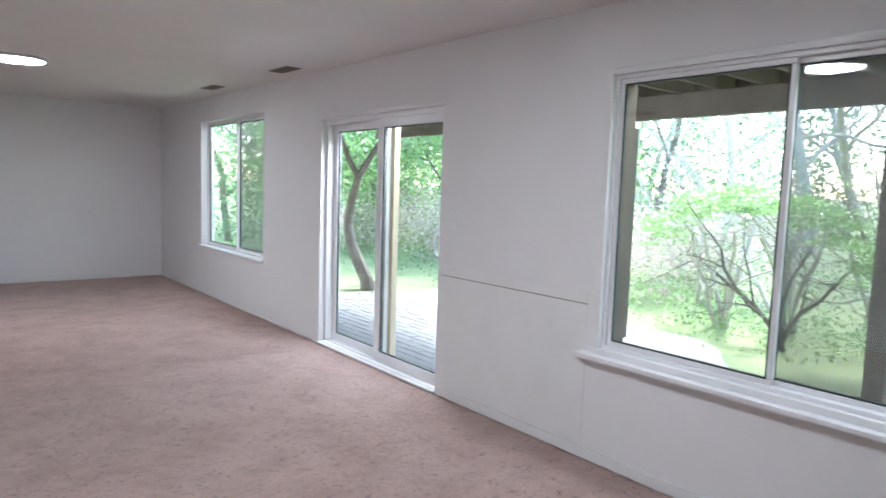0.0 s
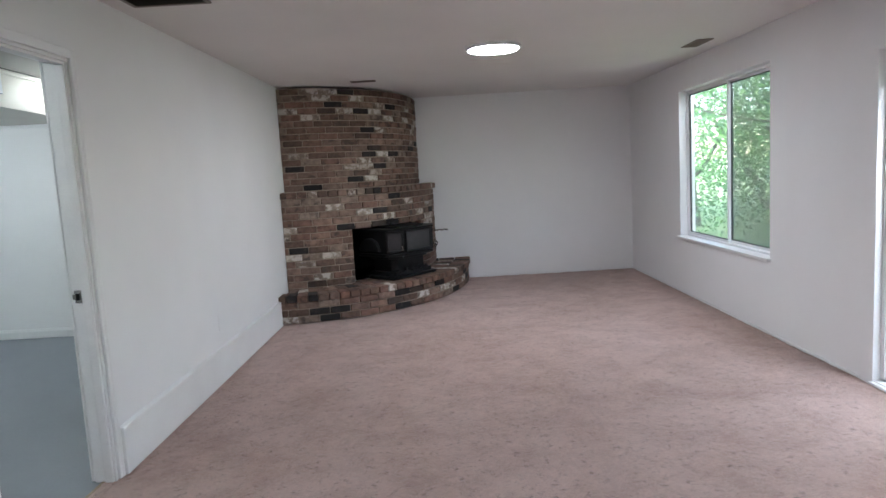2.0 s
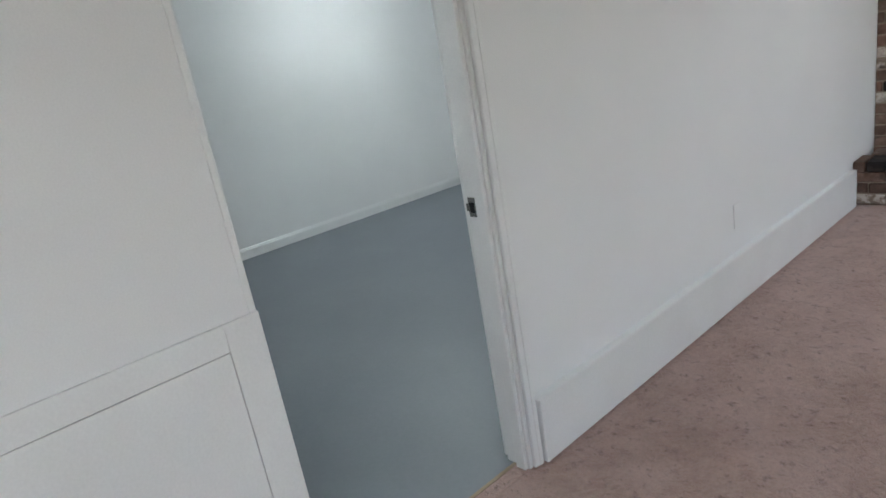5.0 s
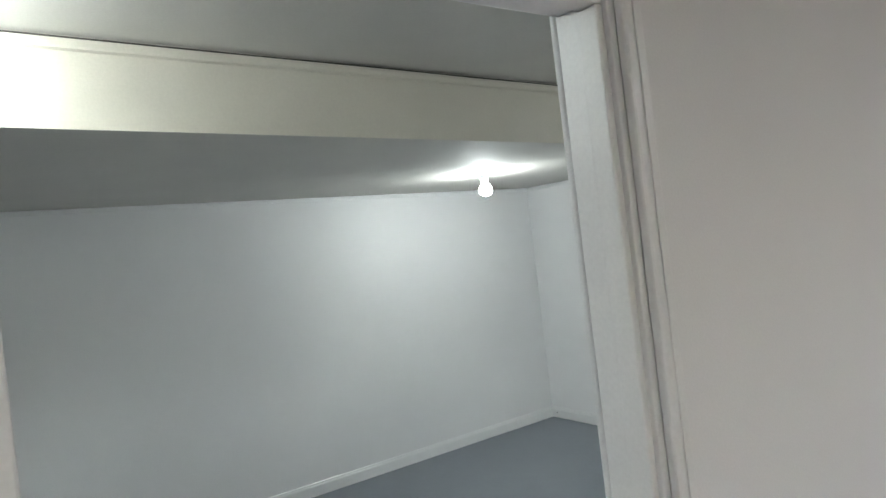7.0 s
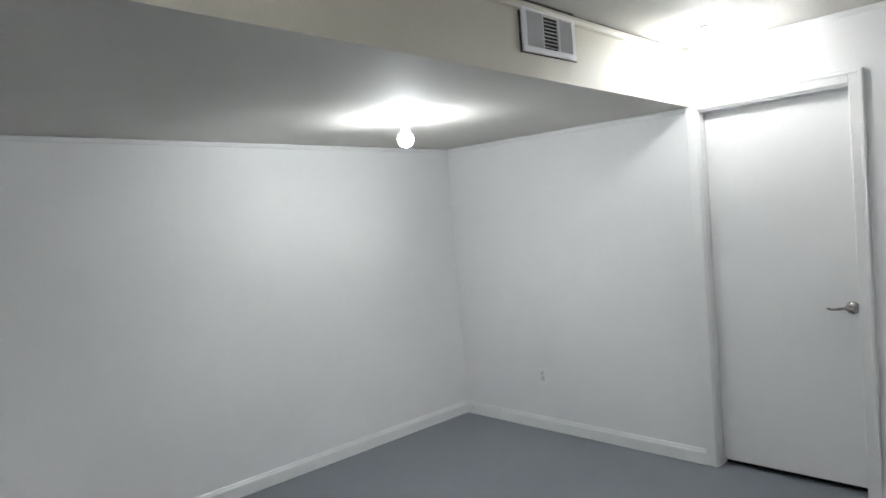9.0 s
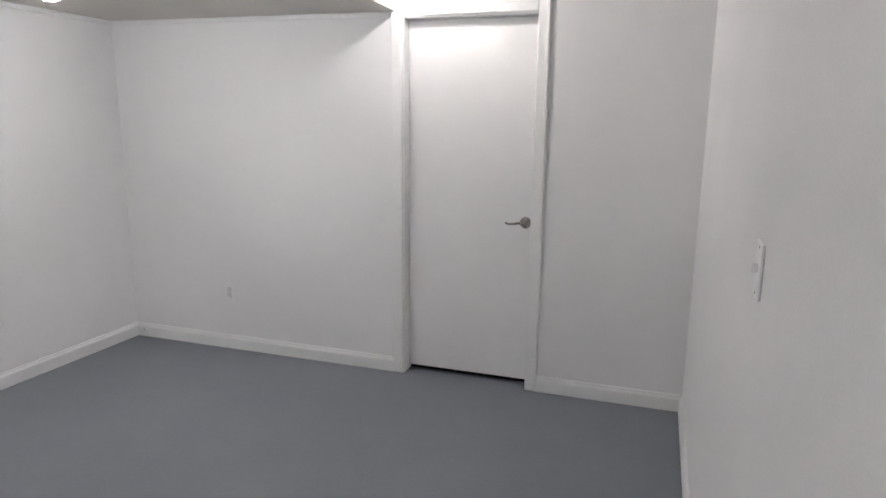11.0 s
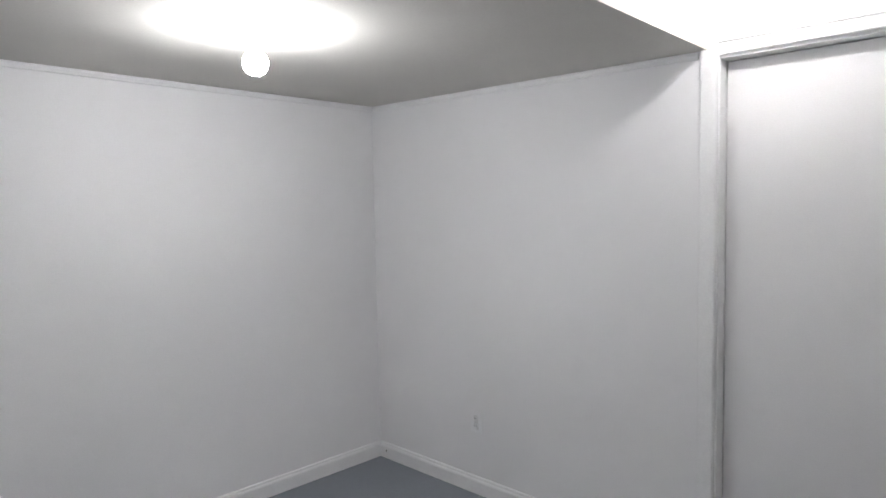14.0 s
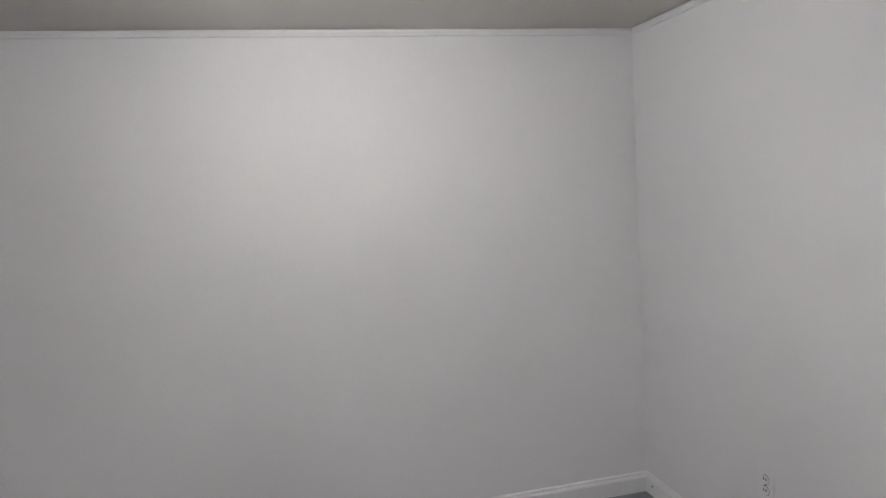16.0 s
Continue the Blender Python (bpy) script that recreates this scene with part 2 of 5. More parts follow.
def tube(bm, a, b, r0, r1=None, sides=12, caps=True):
    """Adds a tapered round bar from a to b."""
    a, b = Vector(a), Vector(b)
    r1 = r0 if r1 is None else r1
    turn = (b - a).to_track_quat("Z", "Y").to_matrix().to_4x4()
    bmesh.ops.create_cone(bm, cap_ends=caps, segments=sides, radius1=r0, radius2=max(r1, 1e-4), depth=(b - a).length,
                          matrix=Matrix.Translation((a + b) / 2) @ turn)
    return bm


def prism(bm, outline, z0, z1, bevel=0.0):
    """Adds an upright prism over a plan outline."""
    low = [bm.verts.new((x, y, z0)) for x, y in outline]
    high = [bm.verts.new((x, y, z1)) for x, y in outline]
    n = len(outline)
    faces = [bm.faces.new(low[::-1]), bm.faces.new(high)]
    faces += [bm.faces.new((low[i], low[(i + 1) % n], high[(i + 1) % n], high[i])) for i in range(n)]
    bmesh.ops.recalc_face_normals(bm, faces=faces)
    if bevel:
        bmesh.ops.bevel(bm, geom=list({e for f in faces for e in f.edges}), offset=bevel, segments=2, affect="EDGES", profile=0.5)
    return bm


def lathe(bm, profile, sides=24, at=(0, 0, 0)):
    """Adds a turned body of (radius, height) pairs about z."""
    rings = []
    for r, z in profile:
        rings.append([bm.verts.new((at[0] + r * math.cos(2 * math.pi * i / sides), at[1] + r * math.sin(2 * math.pi * i / sides), at[2] + z)) for i in range(sides)])
    for a, b in zip(rings, rings[1:]):
        for i in range(sides):
            bm.faces.new((a[i], a[(i + 1) % sides], b[(i + 1) % sides], b[i]))
    bm.faces.new(rings[0][::-1]), bm.faces.new(rings[-1])
    bmesh.ops.recalc_face_normals(bm, faces=bm.faces)
    return bm


def pierced(axis, at0, at1, u0, u1, z0, z1, holes):
    """A wall of thickness at0..at1 along u with openings (ua, ub, za, zb) through it."""
    us = sorted({u0, u1, *(h[0] for h in holes), *(h[1] for h in holes)})
    bm = bmesh.new()
    for a, b in zip(us, us[1:]):
        spans, low = [], z0
        for h in sorted((h for h in holes if h[0] < (a + b) / 2 < h[1]), key=lambda h: h[2]):
            if h[2] > low:
                spans.append((low, h[2]))
            low = h[3]
        spans.append((low, z1))
        for c, d in spans:
            box(bm, at0, at1, a, b, c, d) if axis == "x" else box(bm, a, b, at0, at1, c, d)
    bmesh.ops.remove_doubles(bm, verts=bm.verts, dist=0.0005)
    return bm


# ==== the two rooms ====
LX, LN, LS = 4.205, 5.615, -6.4
RX0, RX1, RN, RS, RZ = -3.765, -0.115, 3.40, -2.6, 2.432
D0, D1, DZ = -0.753, 0.060, 2.03
W1 = (-3.93, -2.262, 0.612, 2.000)
SD = (-0.905, 0.775, 0.0, 1.965)
W2 = (1.992, 3.868, 0.605, 2.115)
WT = 4.365

solid("wall_west", pierced("x", RX1, 0.0, LS, LN, -0.02, 2.7, [(D0, D1, -0.02, DZ)]), M_WALL, "white painted wall with a doorway to the back room", "wall", "structure")
solid("wall_east", pierced("x", LX, WT, LS, LN, -0.02, 2.7, [W1, (SD[0], SD[1], -0.02, SD[3]), W2]), M_WALL, "white painted outer wall with windows and a sliding door", "wall", "structure")
solid("wall_north", boxed(-0.113, WT, LN, LN + 0.15, -0.02, 2.7), M_WALL, "plain white painted end wall beside the fireplace", "wall", "structure")
solid("wall_south", boxed(-0.113, WT, LS - 0.15, LS, -0.02, 2.7), M_WALL, "plain white painted end wall", "wall", "structure")
def ceil_z(y):
    """Underside of the carpeted room's ceiling, which rises a little to the north."""
    return 2.372 + 0.008 * y


def ceiling():
    bm = bmesh.new()
    low = [bm.verts.new((x, y, ceil_z(y))) for x, y in ((0.0, LS), (LX, LS), (LX, LN), (0.0, LN))]
    high = [bm.verts.new((v.co.x, v.co.y, 2.69)) for v in low]
    bm.faces.new(low), bm.faces.new(high)
    for i in range(4):
        bm.faces.new((low[i], low[(i + 1) % 4], high[(i + 1) % 4], high[i]))
    bmesh.ops.recalc_face_normals(bm, faces=bm.faces)
    return bm


solid("ceiling", ceiling(), M_CEIL, "white painted flat ceiling of the carpeted room", "ceiling", "structure")
SKEW = 0.022


def far_x(y):
    """Face of the long back wall, which stands slightly out of square."""
    return RX0 - (RN - y) * SKEW


solid("wall_back_west", prism(bmesh.new(), [(far_x(RS - 0.1) - 0.12, RS - 0.1), (far_x(RS - 0.1), RS - 0.1), (far_x(RN + 0.1), RN + 0.1), (far_x(RN + 0.1) - 0.12, RN + 0.1)], -0.02, 2.7), M_WALL, "long white painted wall of the back room", "wall", "structure")
DOOR = (-1.735, -0.955, -0.02, 2.085)
solid("wall_back_north", pierced("y", RN, RN + 0.12, RX0 - 0.1, RX1, -0.02, 2.7, [DOOR]), M_WALL, "white painted wall with a closed door", "wall", "structure")
# Unseen added wall: stops sky light leaking through the door opening.
solid("light_stop_behind_door", boxed(-2.0, -0.7, RN + 0.122, RN + 0.3, -0.02, 2.7), M_WALL, "unseen wall added behind the door to keep light out", "wall", "structure")
solid("wall_back_south", boxed(RX0 - 0.5, RX1, RS - 0.12, RS, -0.02, 2.7), M_WALL, "plain white end wall of the back room", "wall", "structure")


def slab(name, x0, x1, y0, y1, under, top, mat, label, category):
    """A ceiling piece whose underside is given by under(x, y)."""
    bm = bmesh.new()
    low = [bm.verts.new((x(y), y, under(i, y))) for i, x, y in ((0, x0, y0), (1, x1, y0), (1, x1, y1), (0, x0, y1))]
    high = [bm.verts.new((v.co.x, v.co.y, top(v.co.y))) for v in low]
    bm.faces.new(low), bm.faces.new(high)
    for i in range(4):
        bm.faces.new((low[i], low[(i + 1) % 4], high[(i + 1) % 4], high[i]))
    bmesh.ops.recalc_face_normals(bm, faces=bm.faces)
    return solid(name, bm, mat, label, category, "structure")


def back_z(y):
    """Underside of the back room's higher ceiling, which sags a little towards the door."""
    return RZ + (RN - y) * 0.017


slab("ceiling_back", lambda y: RX0 - 0.45, lambda y: RX1, RS, RN, lambda i, y: back_z(y), lambda y: 2.69, M_CEIL2, "grey-white painted ceiling of the back room", "ceiling")


def soffit_x(y):
    return -1.767 + (RN - y) * 0.004


def soffit_z(y):
    return 2.108 + (RN - y) * 0.0205


def soffit_wall_z(y):
    return 2.126 + (RN - y) * 0.0105


def soffit():
    ob = slab("soffit", lambda y: far_x(y) + 0.001, soffit_x, RS + 0.002, RN - 0.002, lambda i, y: soffit_z(y) if i else soffit_wall_z(y), lambda y: back_z(y) - 0.002, M_SOFFIT, "boxed-in cream duct soffit with a grey underside", "soffit")
    ob.data.materials.append(M_CEIL2)
    for f in ob.data.polygons:
        if f.normal.z < -0.9:
            f.material_index = 1


def under_z(x, y):
    """Height of the soffit's underside."""
    t = (x - far_x(y)) / (soffit_x(y) - far_x(y))
    return soffit_wall_z(y) + (soffit_z(y) - soffit_wall_z(y)) * t


soffit()


def carpet():
    """The carpet's pile, trodden uneven."""
    nx, ny = 190, 470
    xs, ys = np.linspace(0.0, LX, nx), np.linspace(LS, LN, ny)
    verts = [(x, y, 0.0042 * noise.noise((x * 26, y * 26, 0)) + 0.0060 * noise.noise((x * 9, y * 9, 5)) + 0.004 * noise.noise((x * 2.2, y * 2.2, 9)) - 0.005) for y in ys for x in xs]
    faces = [(j * nx + i, j * nx + i + 1, (j + 1) * nx + i + 1, (j + 1) * nx + i) for j in range(ny - 1) for i in range(nx - 1)]
    me = bpy.data.meshes.new("floor_carpet")
    me.from_pydata(verts, [], faces)
    me.materials.append(M_CARPET)
    me.polygons.foreach_set("use_smooth", [True] * len(faces))
    return new("floor_carpet", me)


solid("floor_slab", boxed(0.0, LX, LS, LN, -0.03, -0.014), M_CONCRETE, "concrete slab under the carpet", "floor", "structure")
tagged(carpet(), "worn dusty-rose carpet covering the whole room", "carpet", "", "structure")
solid("floor_concrete", boxed(RX0 - 0.45, 0.0, RS, RN + 0.12, -0.03, -0.008), M_CONCRETE, "grey-blue painted concrete floor of the back room", "floor", "structure")

# ==== trim ====
def strip(name, x0, x1, y0, y1, z0, z1, label, bevel=0.004, mat=None, category="baseboard"):
    return solid(name, boxed(x0, x1, y0, y1, z0, z1, bevel=bevel), mat or M_TRIM, label, category, "structure")


def profiled_board(name, length, m, height, thick, label):
    """A baseboard with a rounded top edge, along local x, its back on local y = 0 and its face towards -y."""
    bm = bmesh.new()
    prof = [(0, 0), (-thick, 0), (-thick, height * 0.72), (-thick * 0.86, height * 0.80), (-thick * 0.62, height * 0.86), (-thick * 0.55, height * 0.95), (-thick * 0.3, height), (0, height)]
    ends = [[bm.verts.new((x, y, z)) for y, z in prof] for x in (0.0, length)]
    n = len(prof)
    for i in range(n):
        bm.faces.new((ends[0][i], ends[0][(i + 1) % n], ends[1][(i + 1) % n], ends[1][i]))
    bm.faces.new(ends[0]), bm.faces.new(ends[1][::-1])
    bmesh.ops.recalc_face_normals(bm, faces=bm.faces)
    ob = solid(name, bm, M_TRIM, label, "baseboard", "structure")
    ob.matrix_basis = m
    return ob


# tall flat baseboard on the divider wall, low ones elsewhere
strip("baseboard_west", 0.001, 0.038, 0.100, 3.262, 0.001, 0.245, "tall flat white baseboard under the plain wall", 0.006)
strip("baseboard_east_far", LX - 0.012, LX - 0.001, 0.90, LN - 0.001, 0.001, 0.018, "thin white baseboard strip at the carpet edge", 0.003)
strip("baseboard_east", LX - 0.016, LX - 0.001, LS + 0.002, SD[0] - 0.03, 0.001, 0.062, "low white baseboard under the windows", 0.004)
strip("baseboard_north", 2.08, LX - 0.014, LN - 0.012, LN - 0.001, 0.001, 0.022, "thin white baseboard strip at the carpet edge", 0.003)
# panelled dado beside the doorway
strip("dado_rail", 0.001, 0.0090, -2.6, -0.8202, 0.8465, 0.912, "flat white rail over the dado panel", 0.0012, category="trim")
strip("dado_stile", 0.001, 0.0092, -0.82, -0.7352, 0.001, 0.912, "flat white board between the dado panel and the doorway", 0.0012, category="trim")
strip("dado_panel", 0.001, 0.0075, -2.6, -0.8225, 0.02, 0.8440, "smooth white dado panel with a fine groove round it", 0.0008, category="panel")
# the same batten line on the window wall
strip("dado_batten", LX - 0.005, LX - 0.001, -2.17, SD[0] - 0.03, 0.832, 0.895, "flat white batten under the paint of the window wall", 0.003, category="trim")
strip("dado_panel_east", LX - 0.004, LX - 0.001, -2.17, SD[0] - 0.03, 0.064, 0.8265, "flush white lower wall panel", 0.002, category="panel")
# The crack's shade is put in as a dark-coloured strip.
strip("dado_gap_shade", LX - 0.0022, LX - 0.001, -2.17, SD[0] - 0.03, 0.827, 0.8315, "thin strip coloured dark as the shade in the crack under the batten", 0.0, M_GRILLE, "trim")
# doorway between the rooms
CS = 0.037  # casing width


def doorway():
    strip("door_jamb", -0.100, 0.004, D1 - 0.018, D1 - 0.001, -0.006, DZ - 0.02, "white painted door jamb with a strike plate", 0.003, category="door frame")
    strip("door_jamb_left", -0.100, 0.0005, D0 + 0.001, D0 + 0.018, -0.006, DZ - 0.02, "white painted door jamb", 0.003, category="door frame")
    strip("door_head", -0.100, 0.004, D0 + 0.001, D1 - 0.001, DZ - 0.019, DZ - 0.001, "white painted door head", 0.003, category="door frame")
    strip("door_stop", -0.044, -0.004, D1 - 0.034, D1 - 0.0185, -0.005, DZ - 0.034, "white painted door stop on the jamb", 0.003, category="door frame")
    strip("door_stop_head", -0.044, -0.004, D0 + 0.0185, D1 - 0.0185, DZ - 0.033, DZ - 0.0195, "white painted door stop under the head", 0.003, category="door frame")
    for tag, x0, x1 in (("living", 0.0045, 0.022), ("back", RX1 - 0.014, RX1 - 0.0025)):
        strip("casing_right_" + tag, x0, x1, D1 - (0.006 if tag == "living" else 0.003), D1 + CS, 0.001 if tag == "living" else -0.006, DZ + CS, "white moulded door casing", 0.005, category="trim")
        strip("casing_top_" + tag, x0, x1, D0 - (CS if tag == "back" else 0.0), D1 - 0.0065, DZ - 0.006, DZ + CS, "white moulded door casing", 0.005, category="trim")
        bead = (x1, x1 + 0.003) if tag == "living" else (x0 - 0.004, x0)
        strip("casing_bead_" + tag, bead[0], bead[1], D1 + CS - 0.022, D1 + CS - 0.004, 0.002, DZ + CS - 0.004, "raised outer bead of the door casing", 0.002, category="trim")
    strip("casing_left_back", RX1 - 0.014, RX1 - 0.0025, D0 - CS, D0 + 0.002, -0.006, DZ - 0.0065, "white moulded door casing", 0.005, category="trim")
    strip("carpet_tongue", -0.052, 0.001, D0 + 0.019, D1 - 0.019, -0.0075, -0.001, "cut edge of the carpet in the doorway", 0.002, M_CARPET, "carpet")
    strip("threshold_strip", -0.068, -0.0525, D0 + 0.019, D1 - 0.019, -0.0078, 0.0, "bare wooden tack strip at the carpet's cut edge", 0.002, M_TACK, "threshold")
    plate = thing("strike_plate", pose(-0.072, D1 - 0.018, 0.893), "small metal strike plate with a dark latch hole", "strike plate")
    part("plate", boxed(-0.016, 0.016, -0.003, 0.0, 0.0, 0.062, bevel=0.001), M_STEEL, plate)
    part("latch_hole", boxed(-0.010, 0.008, -0.0045, -0.0031, 0.014, 0.046, bevel=0.0004), M_SOOT_SHADE, plate, "dark latch opening")
    part("lip", boxed(-0.026, -0.016, -0.003, -0.0005, 0.018, 0.042, bevel=0.0008), M_STEEL, plate)


doorway()
# back room
profiled_board("baseboard_back_west", RN - RS, pose(far_x(RS), RS, -0.007, 0, 0, 90 - math.degrees(math.atan(SKEW))), 0.093, 0.016, "white moulded baseboard on the grey floor")
profiled_board("baseboard_back_north", RX0 * -1 - 1.79 - 0.017, pose(RX0 + 0.017, RN, -0.007), 0.093, 0.016, "white moulded baseboard on the grey floor")
profiled_board("baseboard_back_north_right", 0.775, pose(-0.905, RN, -0.007), 0.093, 0.016, "short white moulded baseboard beside the door")
profiled_board("baseboard_back_east", RN - 0.017 - 0.065, pose(RX1, RN - 0.017, -0.007, 0, 0, -90), 0.093, 0.016, "white moulded baseboard on the grey floor")
nail = solid("nail_hole", lathe(bmesh.new(), [(0.0045, 0.0), (0.004, 0.002)], 10), M_SOOT_SHADE, "small dark nail hole in the white baseboard", "nail hole")
nail.matrix_basis = pose(RX0 + 0.072, RN - 0.0165, 0.040, 90, 0, 0)


def cove(name, a, b, z, label, side, drop=0.0, size=0.017):
    """A small moulding under a ceiling, from a to b on plan, on the side given by the unit vector; drop is its rise along the run."""
    bm = bmesh.new()
    steps = 14
    rings = []
    for i in range(steps + 1):
        t = i / steps
        x, y, h = a[0] + (b[0] - a[0]) * t, a[1] + (b[1] - a[1]) * t, z + drop * t
        wob = 0.0025 * noise.noise((x * 2.1, y * 2.1, 3.0))
        pr = [(0, 0), (size * 0.55, 0), (size * 0.62, -size * 0.45), (size * 0.42, -size * 0.9), (size * 0.40, -size * 1.2), (0, -size * 1.45)]
        rings.append([bm.verts.new((x + side[0] * d, y + side[1] * d, h + e - 0.004 + wob)) for d, e in pr])
    for r, s in zip(rings, rings[1:]):
        for i in range(6):
            bm.faces.new((r[i], r[(i + 1) % 6], s[(i + 1) % 6], s[i]))
    bm.faces.new(rings[0]), bm.faces.new(rings[-1])
    bmesh.ops.recalc_face_normals(bm, faces=bm.faces)
    return solid(name, bm, M_TRIM, label, "trim", "structure")


cove("cove_west", (far_x(RS) + 0.003, RS + 0.01), (RX0 + 0.003, RN - 0.004), soffit_wall_z(RS) - 0.002, "thin white ceiling moulding with a ragged gap", (1, 0), soffit_wall_z(RN) - soffit_wall_z(RS))
cove("cove_north", (RX0 + 0.03, RN - 0.001), (-1.80, RN - 0.001), soffit_wall_z(RN) - 0.002, "thin white ceiling moulding", (0, -1), soffit_z(RN) - soffit_wall_z(RN))
cove("cove_north_high", (-1.74, RN - 0.001), (RX1 - 0.02, RN - 0.001), RZ - 0.001, "thin white ceiling moulding", (0, -1))
cove("cove_east_high", (RX1 - 0.001, RS + 0.01), (RX1 - 0.001, RN - 0.02), back_z(RS) - 0.001, "thin white ceiling moulding", (-1, 0), RZ - back_z(RS))
cove("cove_soffit", (soffit_x(RS) + 0.001, RS + 0.01), (soffit_x(RN) + 0.001, RN - 0.05), back_z(RS) - 0.012, "loose cream moulding with a dark gap above", (1, 0), RZ - back_z(RS), 0.026).data.materials[0] = M_SOFFIT
# Solid dark-coloured strip; paints in the gap's shade over the moulding.
cove("soffit_gap_shade", (soffit_x(RS) + 0.0005, RS + 0.01), (soffit_x(RN) + 0.0005, RN - 0.3), back_z(RS) - 0.002, "dark strip painted as the shade in the gap over the loose moulding", (1, 0), back_z(RN - 0.3) - back_z(RS), 0.009).data.materials[0] = M_DARKVENT


# ==== closed door of the back room ====
def closed_door():
    d = thing("door", pose(-1.717, RN + 0.062, -0.008), "closed flat white door with a nickel lever", "door", kind="structure")
    d.name = "door_1"
    part("door_slab", boxed(0.003, 0.744, 0.0, 0.036, 0.034, 2.072, bevel=0.003), M_DOOR, d)
    for z in (0.22, 1.05, 1.85):
        part("hinge", tube(bmesh.new(), (0.0005, -0.004, z), (0.0005, -0.004, z + 0.09), 0.005, sides=8), M_DOOR, d, "painted hinge barrel")
    handle = part("door_handle", lathe(bmesh.new(), [(0.033, 0.0), (0.033, 0.004), (0.029, 0.010), (0.016, 0.016), (0.011, 0.022), (0.011, 0.046), (0.0, 0.048)], 24), M_STEEL, d, "round nickel rose with a lever", True)
    handle.matrix_basis = pose(0.705, 0.0, 0.968, 90, 0, 0)
    bm = bmesh.new()
    pts = [(0.0, 0.0, 0.040), (-0.03, 0.002, 0.042), (-0.06, -0.004, 0.044), (-0.085, -0.006, 0.046), (-0.108, 0.0, 0.044)]
    for i, (a, b) in enumerate(zip(pts, pts[1:])):
        tube(bm, a, b, 0.0085 - i * 0.0009, 0.0078 - i * 0.0009, 10)
    part("lever", bm, M_STEEL, handle, "curved nickel lever", True)
    strip("door_frame_left", -1.735, -1.717, RN - 0.002, RN + 0.12, -0.007, 2.084, "white painted door lining", 0.002, category="door frame")
    strip("door_frame_right", -0.972, -0.955, RN - 0.002, RN + 0.12, -0.007, 2.084, "white painted door lining", 0.002, category="door frame")
    strip("door_frame_head", -1.716, -0.973, RN - 0.002, RN + 0.12, 2.068, 2.0845, "white painted door lining", 0.002, category="door frame")
    for name, x0, x1, z0, z1 in (("casing_left", -1.79, -1.722, -0.007, 2.108), ("casing_right", -0.968, -0.904, -0.007, 2.146), ("casing_top", -1.722, -0.9685, 2.0785, 2.146)):
        strip(name, x0, x1, RN - 0.016, RN - 0.0025, z0, z1, "white moulded casing round the closed door", 0.005, category="trim")
    strip("casing_bead_left", -1.742, -1.726, RN - 0.022, RN - 0.0155, -0.006, 2.10, "raised bead of the casing", 0.003, category="trim")
    strip("casing_bead_right", -0.924, -0.907, RN - 0.022, RN - 0.0155, -0.006, 2.142, "raised bead of the casing", 0.003, category="trim")
    strip("casing_bead_top", -1.72, -0.925, RN - 0.022, RN - 0.0155, 2.124, 2.142, "raised bead of the casing", 0.003, category="trim")
    # Black board behind the gap: the shade under the door, put in as colour.
    strip("gap_shadow_board", -1.716, -0.973, RN + 0.100, RN + 0.119, -0.007, 0.03, "black board added as the shade under the door", 0.001, M_SOOT_SHADE, "threshold")


closed_door()


# ==== fixtures ====
def wall_plate(name, m, label, category, kind_of):
    t = thing(name, m, label, category)
    part("plate", boxed(-0.036, 0.036, -0.006, 0.0, -0.058, 0.058, bevel=0.003), M_VINYL, t)
    if kind_of == "outlet":
        for z in (-0.02, 0.02):
            sock = part("socket", prism(bmesh.new(), [(0.0172 * math.cos(k * math.pi / 8), 0.0162 * math.sin(k * math.pi / 8)) for k in range(16)], 0.0, 0.003, 0.0008), M_VINYL, t, "raised socket face")
            sock.matrix_basis = pose(0, -0.006, z, 90, 0, 0)
            part("socket_rim", lathe(bmesh.new(), [(0.0182, 0.0002), (0.0178, 0.0008)], 20), M_GRILLE, sock, "dark line round the socket")
            for x in (-0.006, 0.006):
                part("slot", boxed(x - 0.0022, x + 0.0022, -0.002, 0.007, 0.0031, 0.0036), M_GASKET, sock, "dark slot")
    else:
        part("toggle", boxed(-0.005, 0.005, -0.018, -0.006, -0.004, 0.014, bevel=0.0015), M_VINYL, t)
    for z in (-0.047, 0.047) if kind_of == "switch" else (0.0,):
        sc = part("screw", lathe(bmesh.new(), [(0.003, 0), (0.0025, 0.001)], 8), M_STEEL, t)
        sc.matrix_basis = pose(0, -0.0058, z, 90, 0, 0)
    return t


wall_plate("wall_outlet", pose(-2.971, RN - 0.0005, 0.380), "white duplex outlet low on the white wall", "outlet", "outlet")
strip("cover_plate", LX - 0.004, LX - 0.001, -2.685, -2.61, 0.315, 0.43, "painted-over blank cover plate under the window", 0.0015, M_WALL, "cover plate")
wall_plate("light_switch", pose(RX1 - 0.0005, 1.335, 1.240, 0, 0, -90), "white toggle switch on the white wall", "switch", "switch")
strip("cover_plate", 0.001, 0.005, 1.62, 1.70, 0.36, 0.48, "painted-over blank cover plate on the white wall", 0.002, M_WALL, "cover plate")
wall_plate("light_switch", pose(LX - 0.0005, -1.06, 1.20, 0, 0, 270), "white toggle switch beside the sliding door", "switch", "switch")


